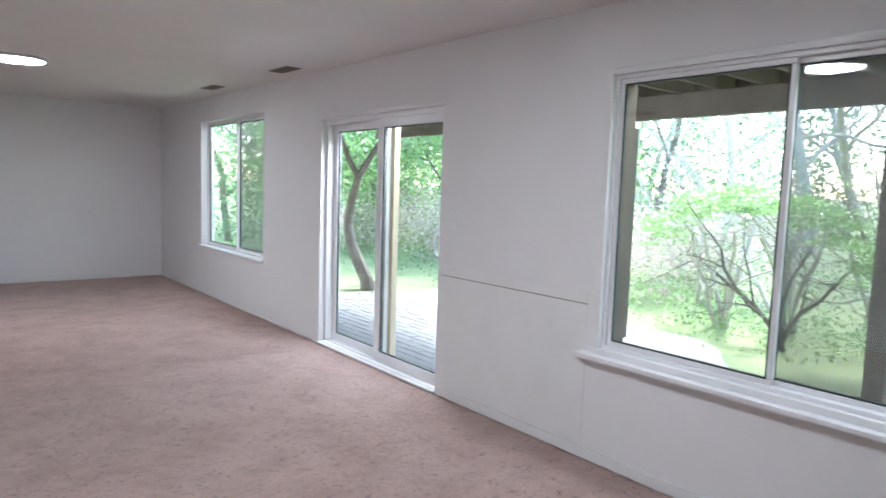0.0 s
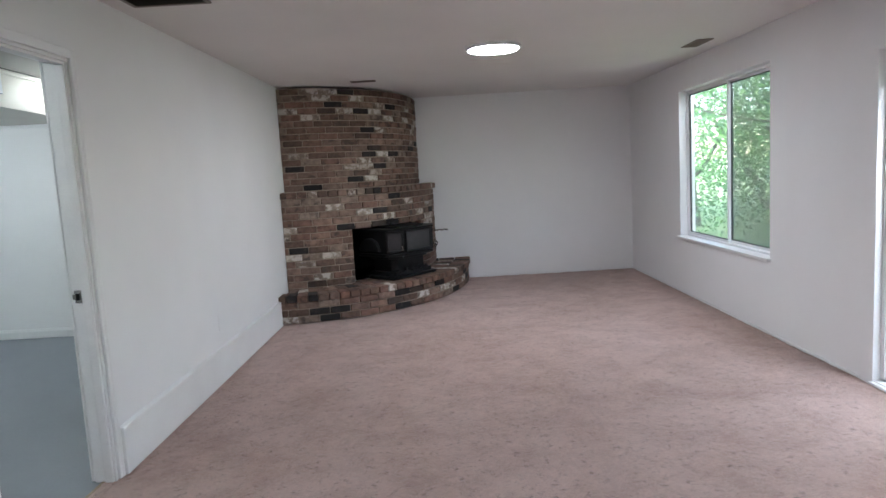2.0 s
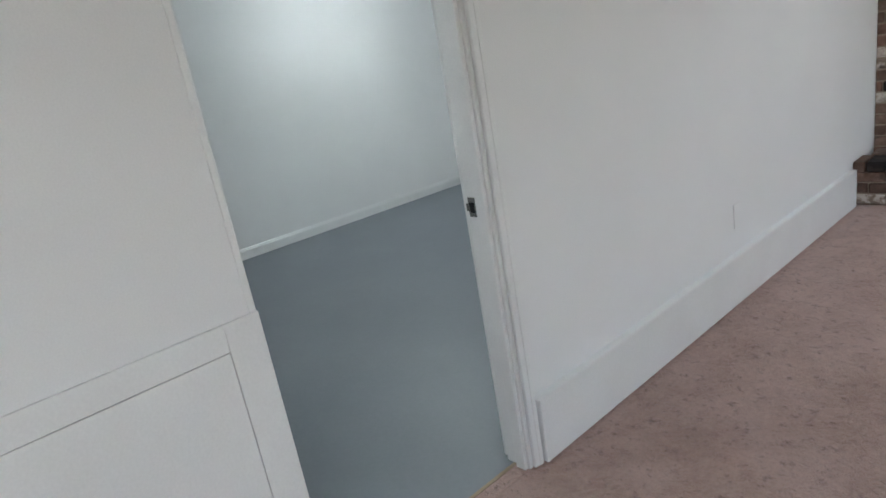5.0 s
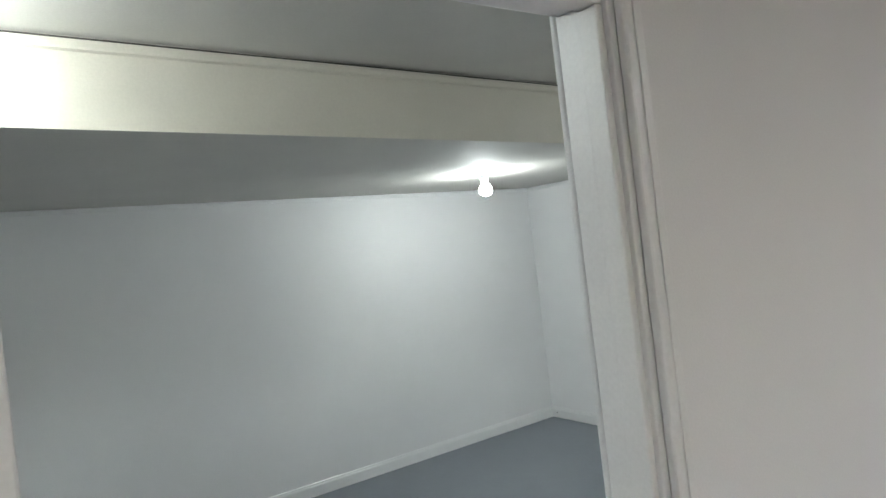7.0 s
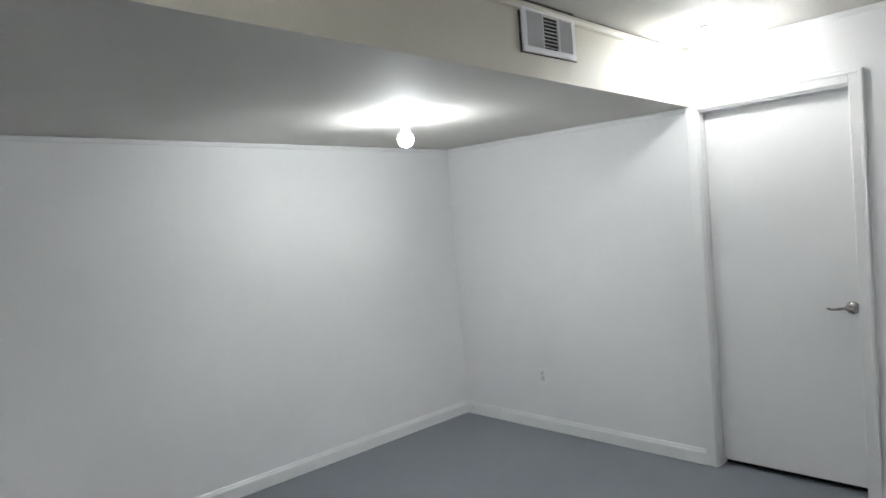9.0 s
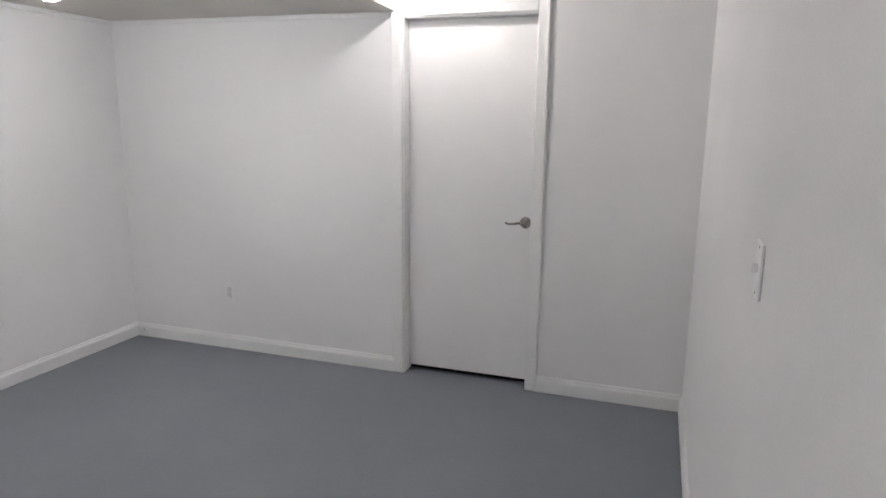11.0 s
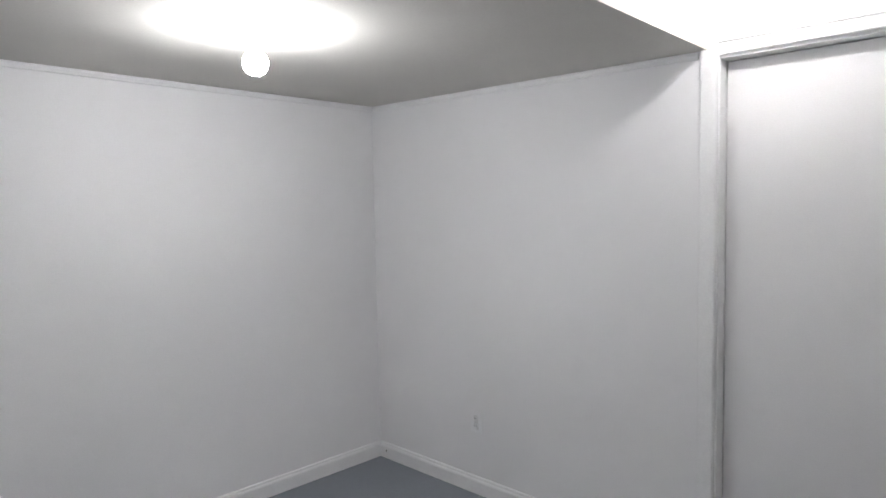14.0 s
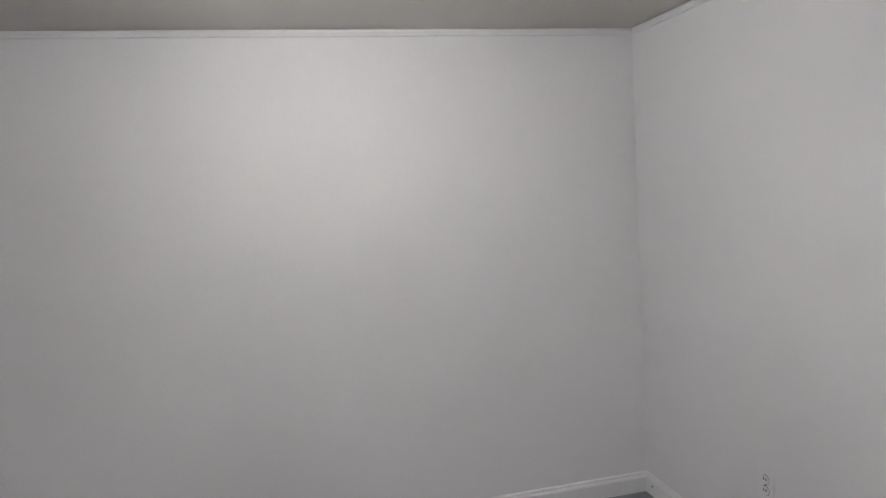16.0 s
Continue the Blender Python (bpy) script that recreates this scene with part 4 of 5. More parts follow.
# ==== wood stove ====
def stove():
    t = thing("wood_stove", pose(1.345, 4.145, 0.293, 0, 0, 47), "black cast-iron wood stove with a bay glass front on the hearth", "stove")
    bm = prism(bmesh.new(), [(-0.32, 0.0), (0.32, 0.0), (0.36, 0.10), (0.36, 0.46), (-0.36, 0.46), (-0.36, 0.10)], 0.0, 0.03, 0.006)
    prism(bm, [(-0.27, 0.03), (0.27, 0.03), (0.30, 0.11), (0.30, 0.44), (-0.30, 0.44), (-0.30, 0.11)], 0.03, 0.075, 0.008)
    part("base", bm, M_IRON, t, "flared black base")
    bm = bmesh.new()
    for i in range(5):
        x = -0.2 + i * 0.1
        lathe(bm, [(0.02, 0.0), (0.028, 0.012), (0.018, 0.03), (0.005, 0.04)], 12, (x, 0.05, 0.072))
    part("scroll_trim", bm, M_IRON, t, "scrolled base ornament", True)
    part("pedestal", prism(bmesh.new(), [(-0.2, 0.08), (0.2, 0.08), (0.25, 0.14), (0.25, 0.42), (-0.25, 0.42), (-0.25, 0.14)], 0.07, 0.24, 0.01), M_IRON, t)
    bay = [(-0.21, -0.06), (0.21, -0.06), (0.36, 0.09), (0.38, 0.5), (-0.38, 0.5), (-0.36, 0.09)]
    bm = bmesh.new()
    prism(bm, [(x * 0.86, y * 0.7 + 0.05) for x, y in bay], 0.215, 0.25, 0.008)
    prism(bm, [(x * 1.03, y * 1.02 - 0.003) for x, y in bay], 0.25, 0.283, 0.008)
    part("ash_lip", bm, M_IRON, t, "curved ash lip")
    part("body", prism(bmesh.new(), [(x * 0.97, y * 0.97 + 0.008) for x, y in bay], 0.283, 0.535, 0.006), M_IRON, t)
    part("top_plate", prism(bmesh.new(), [(x * 1.09, y * 1.06 - 0.012) for x, y in bay], 0.535, 0.553, 0.005), M_IRON, t)
    part("upper_plate", prism(bmesh.new(), [(-0.2, 0.05), (0.2, 0.05), (0.24, 0.14), (0.24, 0.44), (-0.24, 0.44), (-0.24, 0.14)], 0.553, 0.572, 0.005), M_IRON, t)
    for (a, b) in ((bay[0], bay[1]), (bay[1], bay[2]), (bay[5], bay[0])):
        a, b = Vector(a), Vector(b)
        mid, e = (a + b) / 2, (b - a)
        w = e.length
        d = part("glass_door" if w > 0.3 else "side_glass_frame", bmesh.new(), M_IRON, t)
        bm = bmesh.new()
        k = w / 2 - 0.012
        for s in ((-k, k, 0.290, 0.316), (-k, k, 0.505, 0.530), (-k, -k + 0.022, 0.3165, 0.5045), (k - 0.022, k, 0.3165, 0.5045)):
            box(bm, s[0], s[1], -0.016, 0.004, s[2], s[3], bevel=0.003)
        bm.to_mesh(d.data)
        bm.free()
        d.matrix_basis = pose(mid.x, mid.y, 0, 0, 0, math.degrees(math.atan2(e.y, e.x)))
        p = part("glass", boxed(-k + 0.022, k - 0.022, -0.006, -0.003, 0.316, 0.505), M_STOVEGLASS, d, "smoky dark glass")
    for s in (-1, 1):
        sh = part("side_shroud", bmesh.new(), M_IRON, t, "rounded black heat shroud", True)
        bm = bmesh.new()
        prism(bm, [(0.16 * math.cos(k * math.pi / 10), 0.15 * math.sin(k * math.pi / 10)) for k in range(11)], 0.0, 0.05, 0.012)
        bm.to_mesh(sh.data)
        bm.free()
        sh.matrix_basis = pose(s * 0.375, 0.30, 0.31, 90, 0, 90 * s) if s > 0 else pose(-0.375, 0.30, 0.31, 90, 0, -90)
    bm = bmesh.new()
    for i in range(6):
        tube(bm, (0.30 + i * 0.022, 0.02 - i * 0.022, 0.475 + 0.008 * (i % 2)), (0.322 + i * 0.022, -0.002 - i * 0.022, 0.475 + 0.008 * ((i + 1) % 2)), 0.009, sides=8)
    part("coil_handle", bm, M_STEEL, t, "spring-coil steel handle", True)
    bm = bmesh.new()
    for i in range(14):
        a0, a1 = 2 * math.pi * i / 14, 2 * math.pi * (i + 1) / 14
        tube(bm, (0.33 + 0.028 * math.cos(a0), -0.005, 0.33 + 0.028 * math.sin(a0)), (0.33 + 0.028 * math.cos(a1), -0.005, 0.33 + 0.028 * math.sin(a1)), 0.0075, sides=8)
    tube(bm, (0.30, 0.05, 0.33), (0.315, -0.005, 0.33), 0.006, sides=8)
    part("door_latch", bm, M_STEEL, t, "ring-shaped door latch", True)
    bm = lathe(bmesh.new(), [(0.02, 0.0), (0.04, 0.004), (0.04, 0.012), (0.012, 0.02), (0.008, 0.036)], 18, (-0.10, 0.26, 0.572))
    for s in (-1, 1):
        for i in range(16):
            a0, a1 = 2 * math.pi * i / 16, 2 * math.pi * (i + 1) / 16
            tube(bm, (-0.10 + s * 0.027 + 0.022 * math.cos(a0), 0.26, 0.628 + 0.022 * math.sin(a0)), (-0.10 + s * 0.027 + 0.022 * math.cos(a1), 0.26, 0.628 + 0.022 * math.sin(a1)), 0.006, sides=6)
    part("finial", bm, M_IRON, t, "scrolled cast finial on the top", True)
    bm = bmesh.new()
    for i in range(10):
        a0, a1 = math.pi * i / 10, math.pi * (i + 1) / 10
        tube(bm, (-0.26, -0.055 - 0.025 * math.sin(a0), 0.34 + 0.025 * math.cos(a0)), (-0.26, -0.055 - 0.025 * math.sin(a1), 0.34 + 0.025 * math.cos(a1)), 0.005, sides=6)
    part("pull", bm, M_STEEL, t, "small curved pull", True)
    return t


M_STOVEGLASS = surface("smoked_glass", (0.02, 0.02, 0.022), (0.05, 0.05, 0.052), 5.0, 60.0, 0.15, 0.02, 0.0005)
stove()

# ==== outside ====
GZ = -0.14


def rise_at(x, y):
    """Height of the garden: level by the house, a gentle bank behind."""
    d = max(0.0, x - 9.5)
    h = GZ + 1.6 * (1 - math.exp(-d * 0.07)) + 0.05 * noise.noise((x * 0.5, y * 0.5, 0.0)) * min(1.0, d)
    return h if x > WT else GZ


def ground():
    xs = [-250, -80, -20, 0, 3, 4.3, 5, 6] + [6.6 + 0.6 * i for i in range(28)] + [25, 30, 40, 60, 100, 250]
    ys = [-250, -90, -40, -25, -18] + [-14 + 0.8 * i for i in range(45)] + [24, 30, 45, 90, 250]
    bm = bmesh.new()
    grid = [[bm.verts.new((x, y, rise_at(x, y))) for y in ys] for x in xs]
    for a, b in zip(grid, grid[1:]):
        for i in range(len(ys) - 1):
            bm.faces.new((a[i], b[i], b[i + 1], a[i + 1]))
    solid("ground", bm, M_LAWN, "mossy green lawn rising to the woods", "ground", "structure", smooth=True)


ground()


def quads(name, verts, faces, mat, parent=None, label=""):
    me = bpy.data.meshes.new(name)
    me.from_pydata(verts, [], faces)
    me.materials.append(mat)
    ob = new(name, me)
    ob.parent = parent
    return tagged(ob, label)


def limb_tube(verts, faces, pts, radii, sides=6):
    """A bent, tapering branch through pts."""
    start = len(verts)
    for i, (p, r) in enumerate(zip(pts, radii)):
        d = (pts[min(i + 1, len(pts) - 1)] - pts[max(i - 1, 0)]).normalized()
        u = d.orthogonal().normalized()
        v = d.cross(u)
        for k in range(sides):
            a = 2 * math.pi * k / sides
            verts.append(p + (u * math.cos(a) + v * math.sin(a)) * r * (1 + 0.12 * noise.noise(p * 7 + Vector((k, 0, 0)))))
    for i in range(len(pts) - 1):
        for k in range(sides):
            a, b = start + i * sides + k, start + i * sides + (k + 1) % sides
            faces.append((a, b, b + sides, a + sides))


def grow(r, p, d, length, radius, depth, verts, faces, tips, droop=0.0, wander=0.35, split=3, sides=6):
    """Grows a limb and its branches; tips takes the ends."""
    n = 5
    pts, rad = [p.copy()], [radius]
    for i in range(n):
        d = (d + Vector((r.gauss(0, wander), r.gauss(0, wander), r.gauss(0, wander) - droop)) * 0.4).normalized()
        p = p + d * length / n
        pts.append(p.copy())
        rad.append(radius * (1 - 0.5 * (i + 1) / n))
        if depth > 0 and i >= 1 and r.random() < 0.75:
            side = Vector((r.gauss(0, 1), r.gauss(0, 1), r.gauss(0.25, 0.6))).normalized()
            grow(r, p, (d * 0.6 + side * 0.8).normalized(), length * r.uniform(0.45, 0.75), rad[-1] * 0.6, depth - 1, verts, faces, tips, droop, wander, split, max(4, sides - 1))
    limb_tube(verts, faces, pts, rad, sides)
    tips.extend(pts[2:] if depth == 0 else pts[-1:])


def leaves(r, centres, per, spread, size, flat=1.0):
    """Small folded leaf blades scattered round the centres."""
    verts, faces = [], []
    for c in centres:
        for _ in range(per):
            p = c + Vector((r.gauss(0, spread), r.gauss(0, spread), r.gauss(0, spread * flat)))
            a = Vector((r.gauss(0, 1), r.gauss(0, 1), r.gauss(0, 0.7))).normalized()
            b = a.orthogonal().normalized()
            b = (b * math.cos(7 * p.x) + a.cross(b) * math.sin(7 * p.x)) * 0.45
            s = size * r.uniform(0.6, 1.3)
            k = len(verts)
            verts += [p - a * s * 0.5, p + b * s * 0.5, p + a * s * 0.5, p - b * s * 0.5]
            faces.append((k, k + 1, k + 2, k + 3))
    return verts, faces


def tree(name, seed, x, y, lean, height, radius, depth, bark, leaf, per, spread, size, label, trunks=1, flat=1.0, wander=0.35, droop=0.0, group="", category="tree"):
    r = random.Random(seed)
    base = Vector((x, y, rise_at(x, y) - 0.03))
    t = thing(name, Matrix.Translation(base), label, category, group)
    verts, faces, tips = [], [], []
    for k in range(trunks):
        d = (Vector((lean[0] + r.gauss(0, 0.25 if trunks > 1 else 0.03), lean[1] + r.gauss(0, 0.35 if trunks > 1 else 0.03), 1.0))).normalized()
        grow(r, Vector((r.gauss(0, 0.04), r.gauss(0, 0.04), 0)) if trunks > 1 else Vector((0, 0, 0)), d, height, radius, depth, verts, faces, tips, droop, wander)
    quads("trunk", verts, faces, bark, t, "branching trunk and limbs")
    if leaf and per:
        v, f = leaves(r, tips, per, spread, size, flat)
        quads("crown", v, f, leaf, t, "uneven leafy crown")
    return t


def old_tree():
    """The gnarled leaning tree at the edge of the patio."""
    base = Vector((6.62, 3.82, GZ - 0.03))
    t = thing("gnarled_tree", Matrix.Translation(base), "gnarled leaning old fruit tree at the patio's edge", "tree")
    verts, faces, tips = [], [], []
    r = random.Random(31)
    pts = [Vector(p) for p in ((0.02, -0.06, 0), (0.0, 0.0, 0.18), (-0.04, 0.16, 0.42), (-0.06, 0.34, 0.68), (-0.06, 0.49, 0.98), (-0.04, 0.42, 1.3), (-0.02, 0.26, 1.7))]
    limb_tube(verts, faces, pts, [0.13, 0.10, 0.09, 0.08, 0.075, 0.065, 0.055], 10)
    grow(r, pts[-1], Vector((0.3, -0.25, 0.9)), 1.5, 0.055, 2, verts, faces, tips, 0.0, 0.3)
    grow(r, pts[-1], Vector((-0.3, 0.3, 0.9)), 1.4, 0.05, 2, verts, faces, tips, 0.0, 0.3)
    grow(r, pts[4], Vector((-0.1, 0.8, 0.6)), 1.5, 0.055, 2, verts, faces, tips, 0.0, 0.3)
    quads("trunk", verts, faces, M_BARK, t, "twisted mossy trunk and limbs")
    stub, f2 = [], []
    limb_tube(stub, f2, [pts[4], pts[4] + Vector((-0.04, 0.09, 0.02)), pts[4] + Vector((-0.06, 0.14, 0.12))], [0.075, 0.07, 0.06], 8)
    quads("cut_stub", stub, f2, M_PALEBARK, t, "pale sawn-off limb")
    v, f = leaves(r, tips, 14, 0.2, 0.055)
    quads("crown", v, f, M_LEAF, t, "sparse leafy crown")


old_tree()
# small layered maple before the big window
def maple():
    base = Vector((8.3, -1.45, rise_at(8.3, -1.45) - 0.03))
    t = thing("maple_shrub", Matrix.Translation(base), "low spreading maple with bright green layered leaves", "tree")
    r = random.Random(5)
    verts, faces, tips = [], [], []
    for d, l in (((0.0, 0.75, 0.9), 1.3), ((0.1, 0.35, 1.0), 1.2), ((-0.1, -0.3, 1.0), 1.1), ((0.2, 1.0, 0.7), 1.3)):
        grow(r, Vector((0, 0, 0.1)), Vector(d).normalized(), l, 0.028, 2, verts, faces, tips, 0.0, 0.4)
    limb_tube(verts, faces, [Vector((0, 0, 0)), Vector((0.01, 0.03, 0.12)), Vector((0, 0.05, 0.3))], [0.06, 0.05, 0.035], 8)
    quads("trunk", verts, faces, M_BARK, t, "forked dark stems")
    cs = []
    for _ in range(190):
        y = r.uniform(-0.9, 1.5)
        d = y - 0.55
        layer = r.choice((0.0, 0.0, 0.10, 0.20))
        if noise.noise((y * 3.0, layer * 9, 4.0)) < -0.22:
            continue
        cs.append(Vector((r.gauss(0, 0.28), y, 1.70 - (0.55 if d > 0 else 0.30) * d * d - layer - abs(r.gauss(0, 0.03)))))
    v, f = leaves(r, cs, 46, 0.075, 0.05, 0.22)
    quads("crown", v, f, M_LEAF_BRIGHT, t, "flat layers of small bright leaves")


maple()
tree("maple_shrub", 11, 8.7, -2.45, (0.1, -0.2), 1.3, 0.045, 3, M_BARK, M_LEAF_BRIGHT, 1, 0.15, 0.05, "nearly bare spreading shrub with dark stems", 3, 0.35, 0.45, 0.03)
for s, (x, y) in enumerate(((8.9, -0.5), (9.4, -1.1), (9.9, 0.3), (10.2, -2.6), (10.4, -1.6), (11.0, -0.4), (10.0, -3.6), (11.5, 1.6), (10.3, 3.4), (10.8, 5.0), (9.8, 2.3))):
    tree("bare_shrub", 40 + s, x, y, (0, 0), 1.5 + 0.2 * (s % 4), 0.035, 3, M_PALEBARK, M_LEAF, 1, 0.2, 0.05, "pale bare-stemmed shrub in spring bud", 4, 1.0, 0.5, 0.0, "bare shrubs of the bank", "shrub")
# leafy trees behind
for s, (x, y, h) in enumerate(((11.5, 7.5, 2.6), (10.0, 8.4, 2.4), (13.0, 9.5, 3.4), (12.5, 5.6, 3.0), (14.5, 6.8, 3.6), (14.0, 3.8, 3.2), (16.0, 9.0, 4.2), (9.2, 10.5, 2.8), (12.0, 12.0, 3.6), (8.2, 8.0, 2.0), (15.5, 12.5, 4.0), (7.6, 12.0, 3.0), (10.5, 14.5, 3.6))):
    tree("garden_tree", 70 + s, x, y, (0, 0), h, 0.10, 3, M_BARK, M_LEAF if s % 3 else M_LEAF_BRIGHT, 12, 0.36, 0.15, "leafy green garden tree", 1, 0.8, 0.35, 0.0, "trees behind the lawn")
for s, (x, y, h) in enumerate(((15.0, 1.0, 4.2), (16.5, -2.0, 4.8), (15.5, -5.0, 4.4), (18.0, -0.5, 5.2), (17.5, 4.0, 5.0), (18.0, -7.5, 5.2), (14.5, -8.5, 4.6), (20, 8, 5.5), (21, 2, 5.5), (20.5, -4, 5.5), (21, 13, 5.5))):
    tree("woodland_tree", 100 + s, x, y, (0, 0), h, 0.12, 3, M_PALEBARK, M_LEAF_DARK if s % 3 == 0 else M_LEAF, 2 if y < 2 else 9, 0.45, 0.13, "tall thin woodland tree with sparse leaves", 2, 1.0, 0.4, 0.0, "woodland trees")


def scatter(name, seed, n, xr, yr, spread, size, mat, label, tall=0.12):
    r = random.Random(seed)
    cs = []
    for _ in range(n):
        x, y = r.uniform(*xr), r.uniform(*yr)
        cs.append(Vector((x, y, rise_at(x, y) + abs(r.gauss(0, tall)))))
    v, f = leaves(r, cs, 14, spread, size)
    ob = quads(name, v, f, mat, None, label)
    return tagged(ob, label, "plants", "", "stuff")


scatter("ground_cover", 3, 900, (8.0, 13.0), (-6, 9), 0.14, 0.06, M_LEAF, "low green ground cover and ivy on the bank")
scatter("ground_cover", 4, 500, (7.9, 10.5), (-5, 4), 0.10, 0.05, M_LEAF_BRIGHT, "bright green low plants in the bed")
scatter("low_bush", 14, 90, (7.9, 8.9), (2.2, 3.5), 0.12, 0.07, M_LEAF_BRIGHT, "low bright green bush at the patio edge", 0.22)


def thicket(name, seed, n, xr, yr, zr, label, mat, per=16, spread=0.3, size=0.14):
    """A loose screen of leaf clumps with gaps, rooted in the bank."""
    r = random.Random(seed)
    cs = []
    while len(cs) < n:
        x, y, z = r.uniform(*xr), r.uniform(*yr), r.uniform(*zr)
        if noise.noise((x * 0.55, y * 0.55, z * 0.7 + seed)) > -0.08:
            cs.append(Vector((x, y, rise_at(x, y) + z)))
    v, f = leaves(r, cs, per, spread, size)
    return tagged(quads(name, v, f, mat, None, label), label, "plants", "", "stuff")


thicket("leafy_thicket", 21, 2600, (10.5, 16), (4.5, 19), (0.9, 5.5), "dense fresh green hedge and trees behind the lawn", M_LEAF_BRIGHT, 22, 0.3, 0.10)
thicket("leafy_thicket", 22, 1100, (10.0, 15), (5.0, 19), (0.4, 4.5), "dense fresh green hedge and trees behind the lawn", M_LEAF, 20, 0.3, 0.10)
thicket("leafy_thicket", 25, 1300, (6.3, 11), (8.5, 17), (0.3, 5.5), "dense fresh green hedge beyond the lawn", M_LEAF, 20, 0.3, 0.10)
thicket("leafy_thicket", 26, 500, (6.5, 10), (8.0, 14), (0.3, 4.5), "bright green hedge beyond the lawn", M_LEAF_BRIGHT, 20, 0.3, 0.09)
thicket("dry_thicket", 23, 1000, (9.4, 12), (0.5, 10), (0.0, 1.1), "dry brown twigs and stems under the hedge", M_TWIG, 14, 0.25, 0.09)
thicket("leafy_thicket", 24, 500, (14, 20), (-14, 4), (0.5, 5.5), "pale grey-brown bare woods on the bank", M_TWIG, 16, 0.5, 0.07)
scatter("leafy_thicket", 9, 1200, (18, 26), (3, 26), 0.8, 0.24, M_LEAF_DARK, "far green thicket of the woods", 2.2)


# ==== deck over the patio ====
def deck():
    t = thing("timber_deck", pose(0, 0, -0.03), "weathered timber deck overhead on posts", "deck")
    part("beam", boxed(7.24, 7.36, -8.0, 4.62, 2.20, 2.43, bevel=0.004), M_WOOD, t, "heavy timber beam")
    part("ledger", boxed(WT + 0.002, WT + 0.04, -8.0, 4.62, 2.43, 2.62, bevel=0.003), M_WOOD, t)
    part("rim_joist", boxed(7.52, 7.56, -8.0, 4.62, 2.43, 2.62, bevel=0.003), M_WOOD, t)
    j = mesh_of("joist", boxed(WT + 0.042, 7.518, -0.02, 0.02, 2.432, 2.618, bevel=0.003), M_WOOD)
    for i in range(31):
        ob = new("joist", j)
        ob.parent = t
        ob.matrix_basis = pose(0, -7.71 + i * 0.41, 0)
    b = mesh_of("deck_board", boxed(-0.068, 0.068, -8.0, 4.62, 2.62, 2.655, bevel=0.004), M_WOOD)
    for i in range(22):
        ob = new("deck_board", b)
        ob.parent = t
        ob.matrix_basis = pose(WT + 0.09 + i * 0.143, 0, 0)
    for y in (4.35, -0.18, -2.60, -6.2):
        part("post", boxed(7.245, 7.355, y - 0.075, y + 0.075, GZ - 0.02, 2.198, bevel=0.006), M_WOOD, t)
        part("post_cap", boxed(7.236, 7.364, y - 0.085, y + 0.085, 2.12, 2.196, bevel=0.002), M_STEEL, t, "galvanised post cap")


deck()


def patio():
    p = solid("patio", boxed(WT, 6.75, -7.0, 3.52, GZ - 0.05, GZ + 0.012), M_SAND, "grey brick-paved patio outside the sliding door", "patio", "structure")
    me = boxed(-0.099, 0.099, -0.049, 0.049, -0.03, 0.0)
    bmesh.ops.bevel(me, geom=me.edges[:], offset=0.004, segments=1, affect="EDGES")
    me = mesh_of("paver", me, M_PAVER)
    r = random.Random(12)
    rest = []
    for i in range(22):
        for j in range(40):
            x, y = WT + 0.06 + i * 0.105, -2.4 + j * 0.206 + (0.103 if i % 2 else 0.0)
            if y > 3.42 or x > 6.7:
                continue
            z = GZ + 0.028 + r.uniform(-0.003, 0.003)
            if -0.3 < y < 2.55 and len(p.children) < 300:
                ob = new("paver", me)
                ob.parent = p
                ob.matrix_basis = pose(x, y, z, r.uniform(-1, 1), r.uniform(-1, 1), 90 + r.uniform(-1, 1))
            else:
                rest.append((x, y, z))
    verts, faces = [], []
    for x, y, z in rest:
        k = len(verts)
        verts += [(x - 0.049, y - 0.099, z), (x + 0.049, y - 0.099, z), (x + 0.049, y + 0.099, z), (x - 0.049, y + 0.099, z),
                  (x - 0.049, y - 0.099, z - 0.03), (x + 0.049, y - 0.099, z - 0.03), (x + 0.049, y + 0.099, z - 0.03), (x - 0.049, y + 0.099, z - 0.03)]
        faces += [(k, k + 1, k + 2, k + 3), (k, k + 4, k + 5, k + 1), (k + 1, k + 5, k + 6, k + 2), (k + 2, k + 6, k + 7, k + 3), (k + 3, k + 7, k + 4, k)]
    tagged(quads("pavers", verts, faces, M_PAVER, p), kind="stuff")


patio()


def gravel_path():
    """A pale trodden path beside the patio, with soft wavering edges."""
    nx, ny = 16, 90
    xs, ys = np.linspace(0, 1, nx), np.linspace(-2.0, 3.3, ny)
    verts = []
    for y in ys:
        u1 = min(1.0, max(0.0, (y + 2.0) / 1.3))
        x0, x1 = 6.752, 6.80 + 1.15 * u1 * u1 * (3 - 2 * u1) + 0.16 * noise.noise((0, y * 0.9, 2)) + 0.05 * noise.noise((0, y * 4, 7))
        for u in xs:
            x = x0 + (x1 - x0) * u
            verts.append((x, y, rise_at(x, y) + 0.012 * math.sin(math.pi * u) + 0.004 + 0.004 * noise.noise((x * 9, y * 9, 0))))
    faces = [(j * nx + i, j * nx + i + 1, (j + 1) * nx + i + 1, (j + 1) * nx + i) for j in range(ny - 1) for i in range(nx - 1)]
    tagged(quads("path", verts, faces, M_GRAVEL), "pale gravel path along the patio", "path", "", "structure")


gravel_path()

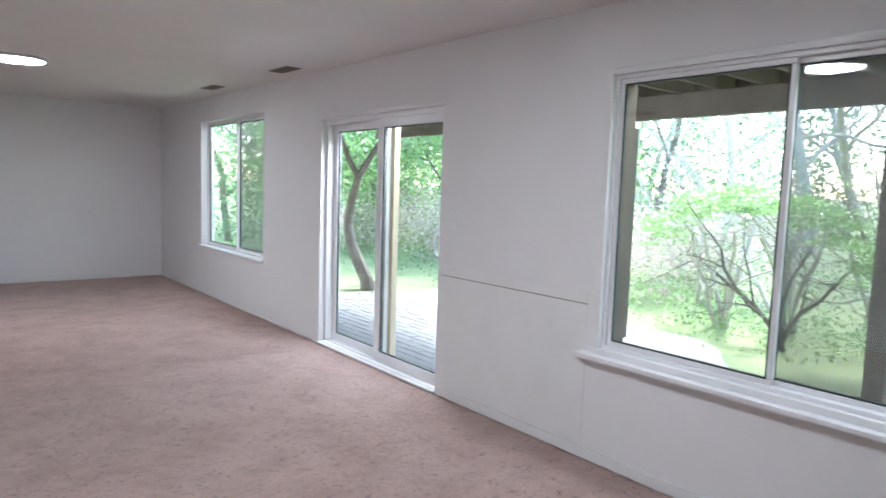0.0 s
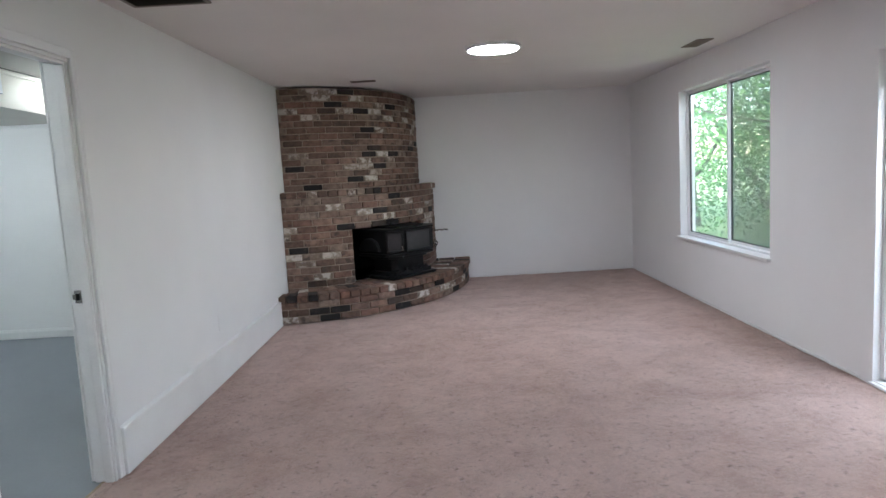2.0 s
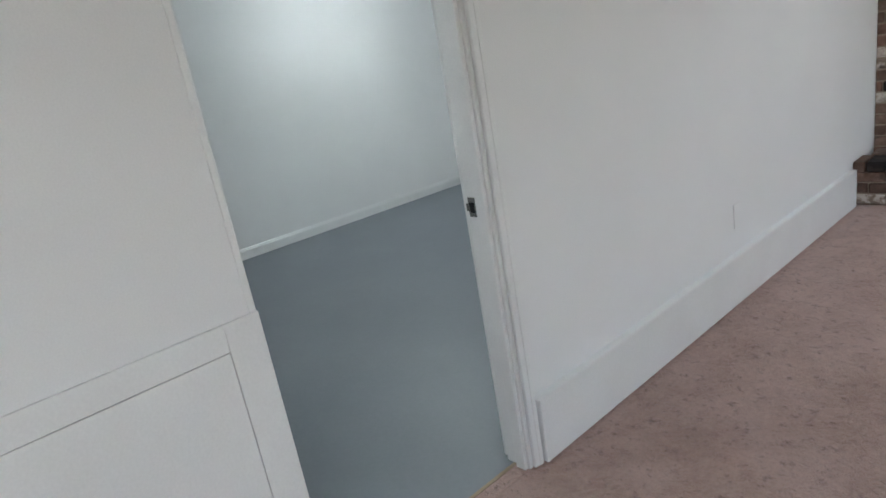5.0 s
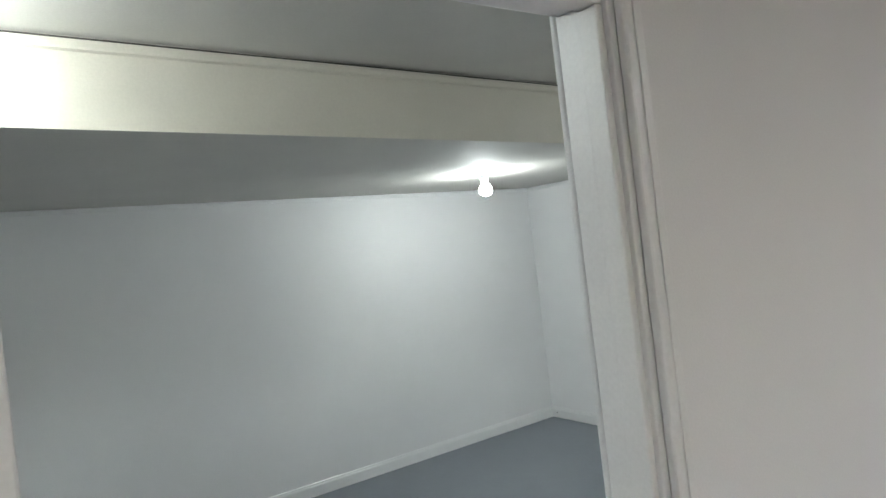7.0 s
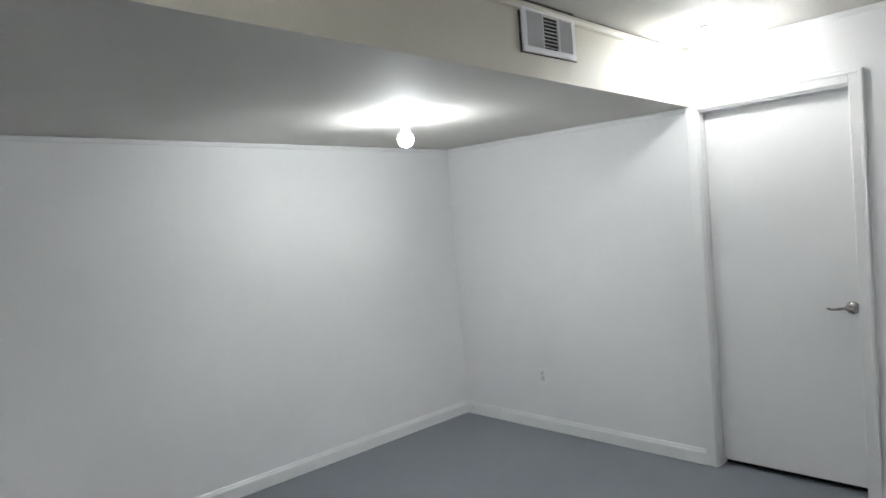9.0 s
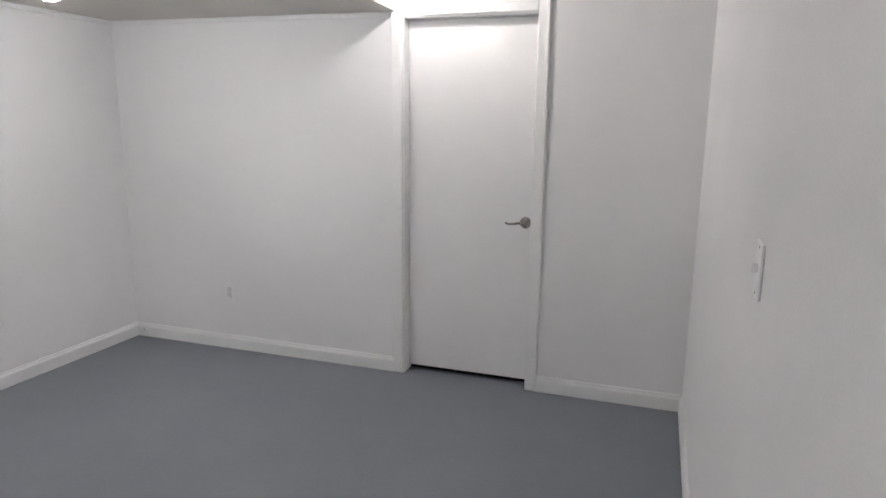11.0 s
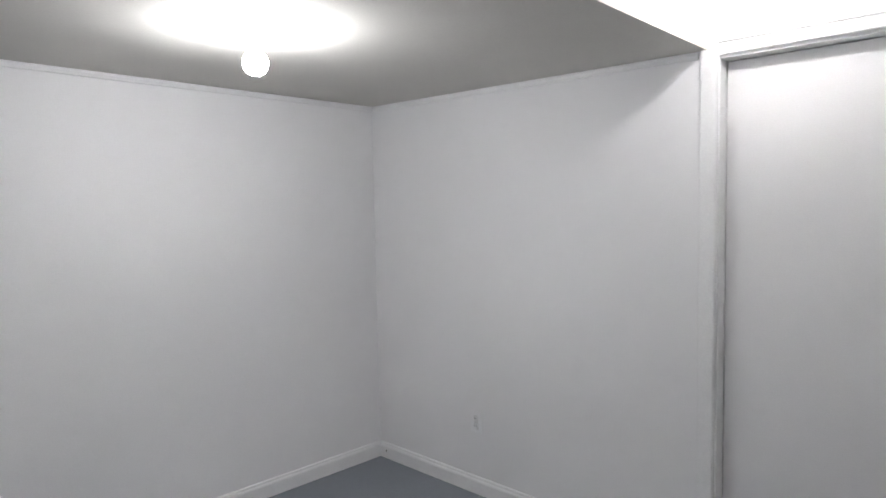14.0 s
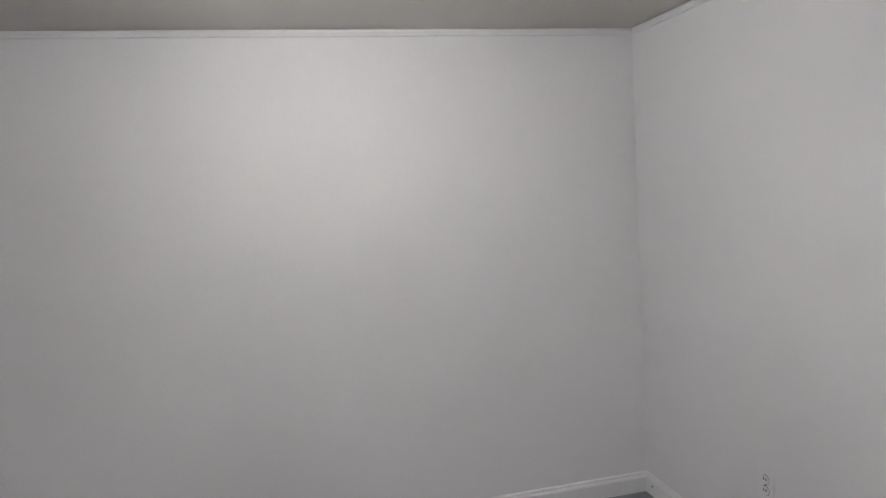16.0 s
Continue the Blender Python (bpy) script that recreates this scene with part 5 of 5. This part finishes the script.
# ==== bricks ====
def brick_mesh(name, l, d, h):
    bm = boxed(-l / 2, l / 2, 0.0, d, -h / 2, h / 2)
    bmesh.ops.bevel(bm, geom=bm.edges[:], offset=0.0055, segments=1, affect="EDGES")
    return mesh_of(name, bm, M_BRICK)


rng = random.Random(7)
STRETCHERS = {}


def brick(parent, p, n, length, depth, height, z, proud=0.0):
    """One brick, its face outwards; alike bricks share a mesh."""
    key = (round(length / 0.006), round(depth, 3), round(height, 3))
    if key not in STRETCHERS:
        STRETCHERS[key] = brick_mesh("brick", key[0] * 0.006, depth, height)
    ob = new("brick", STRETCHERS[key])
    ob.parent = parent
    out = p + n * (proud + rng.uniform(-0.003, 0.004))
    ob.matrix_basis = pose(out.x, out.y, z, rng.uniform(-0.5, 0.5), rng.uniform(-0.4, 0.4), math.degrees(math.atan2(n.x, -n.y)))
    return ob


def course(parent, a, b, z, height, offset, length=0.197, joint=0.010, depth=0.085, skip=None, proud=0.0):
    """A row of bricks along the curve, cut at its ends and at an opening."""
    table = arc_table(a, b)
    spans = [(0.004, table[1][-1] - 0.004)]
    if skip:
        s0, s1 = (float(np.interp(v, table[0], table[1])) for v in skip)
        spans = [(0.004, s0), (s1, table[1][-1] - 0.004)]
    for lo, hi in spans:
        s = lo - offset
        while s < hi - 0.03:
            c, d = max(s, lo), min(s + length, hi)
            if hi - d < 0.035:
                d = hi
            if d - c > 0.03:
                p, n = on_arc(a, b, phi_at(table, (c + d) / 2))
                brick(parent, p, n, d - c, depth, height, z, proud)
            s += length + joint
            if d == hi:
                break


step = (HEARTH[3] - 0.072) / 3
for i in range(3):
    course(hearth, HEARTH[0] - 0.022, HEARTH[1] - 0.022, 0.002 + step * (i + 0.5), step - 0.010, 0.1 * (i % 2) + 0.02)
# hearth cap: bricks on the flat, laid across in two rings
course(hearth, HEARTH[0], HEARTH[1], HEARTH[3] - 0.036, 0.066, 0.03, length=0.098, joint=0.009, depth=0.20)
course(hearth, HEARTH[0] - 0.208, HEARTH[1] - 0.208, HEARTH[3] - 0.036, 0.066, 0.07, length=0.098, joint=0.009, depth=0.20)
course(hearth, HEARTH[0] - 0.416, HEARTH[1] - 0.416, HEARTH[3] - 0.036, 0.066, 0.05, length=0.098, joint=0.009, depth=0.16)
rows = 13
rise = (LOWER[3] - 0.075 - LOWER[2]) / rows
for i in range(rows):
    z = LOWER[2] + rise * (i + 0.5)
    course(surround, LOWER[0], LOWER[1], z, rise - 0.010, 0.1035 * (i % 2) + 0.03 * (i % 3), skip=(FB0, FB1) if z < FBZ - 0.01 else None)
course(mantel, LOWER[0] + 0.028, LOWER[1] + 0.028, LOWER[3] - 0.037, 0.064, 0.04, length=0.098, joint=0.009, depth=0.20)
course(mantel, LOWER[0] - 0.182, LOWER[1] - 0.182, LOWER[3] - 0.037, 0.064, 0.06, length=0.098, joint=0.009, depth=0.20)
rows = 16
rise = (UPPER[3] - UPPER[2] - 0.004) / rows
for i in range(rows):
    course(chimney, UPPER[0], UPPER[1], UPPER[2] + rise * (i + 0.5), rise - 0.010, 0.1035 * (i % 2) + 0.025 * (i % 4))
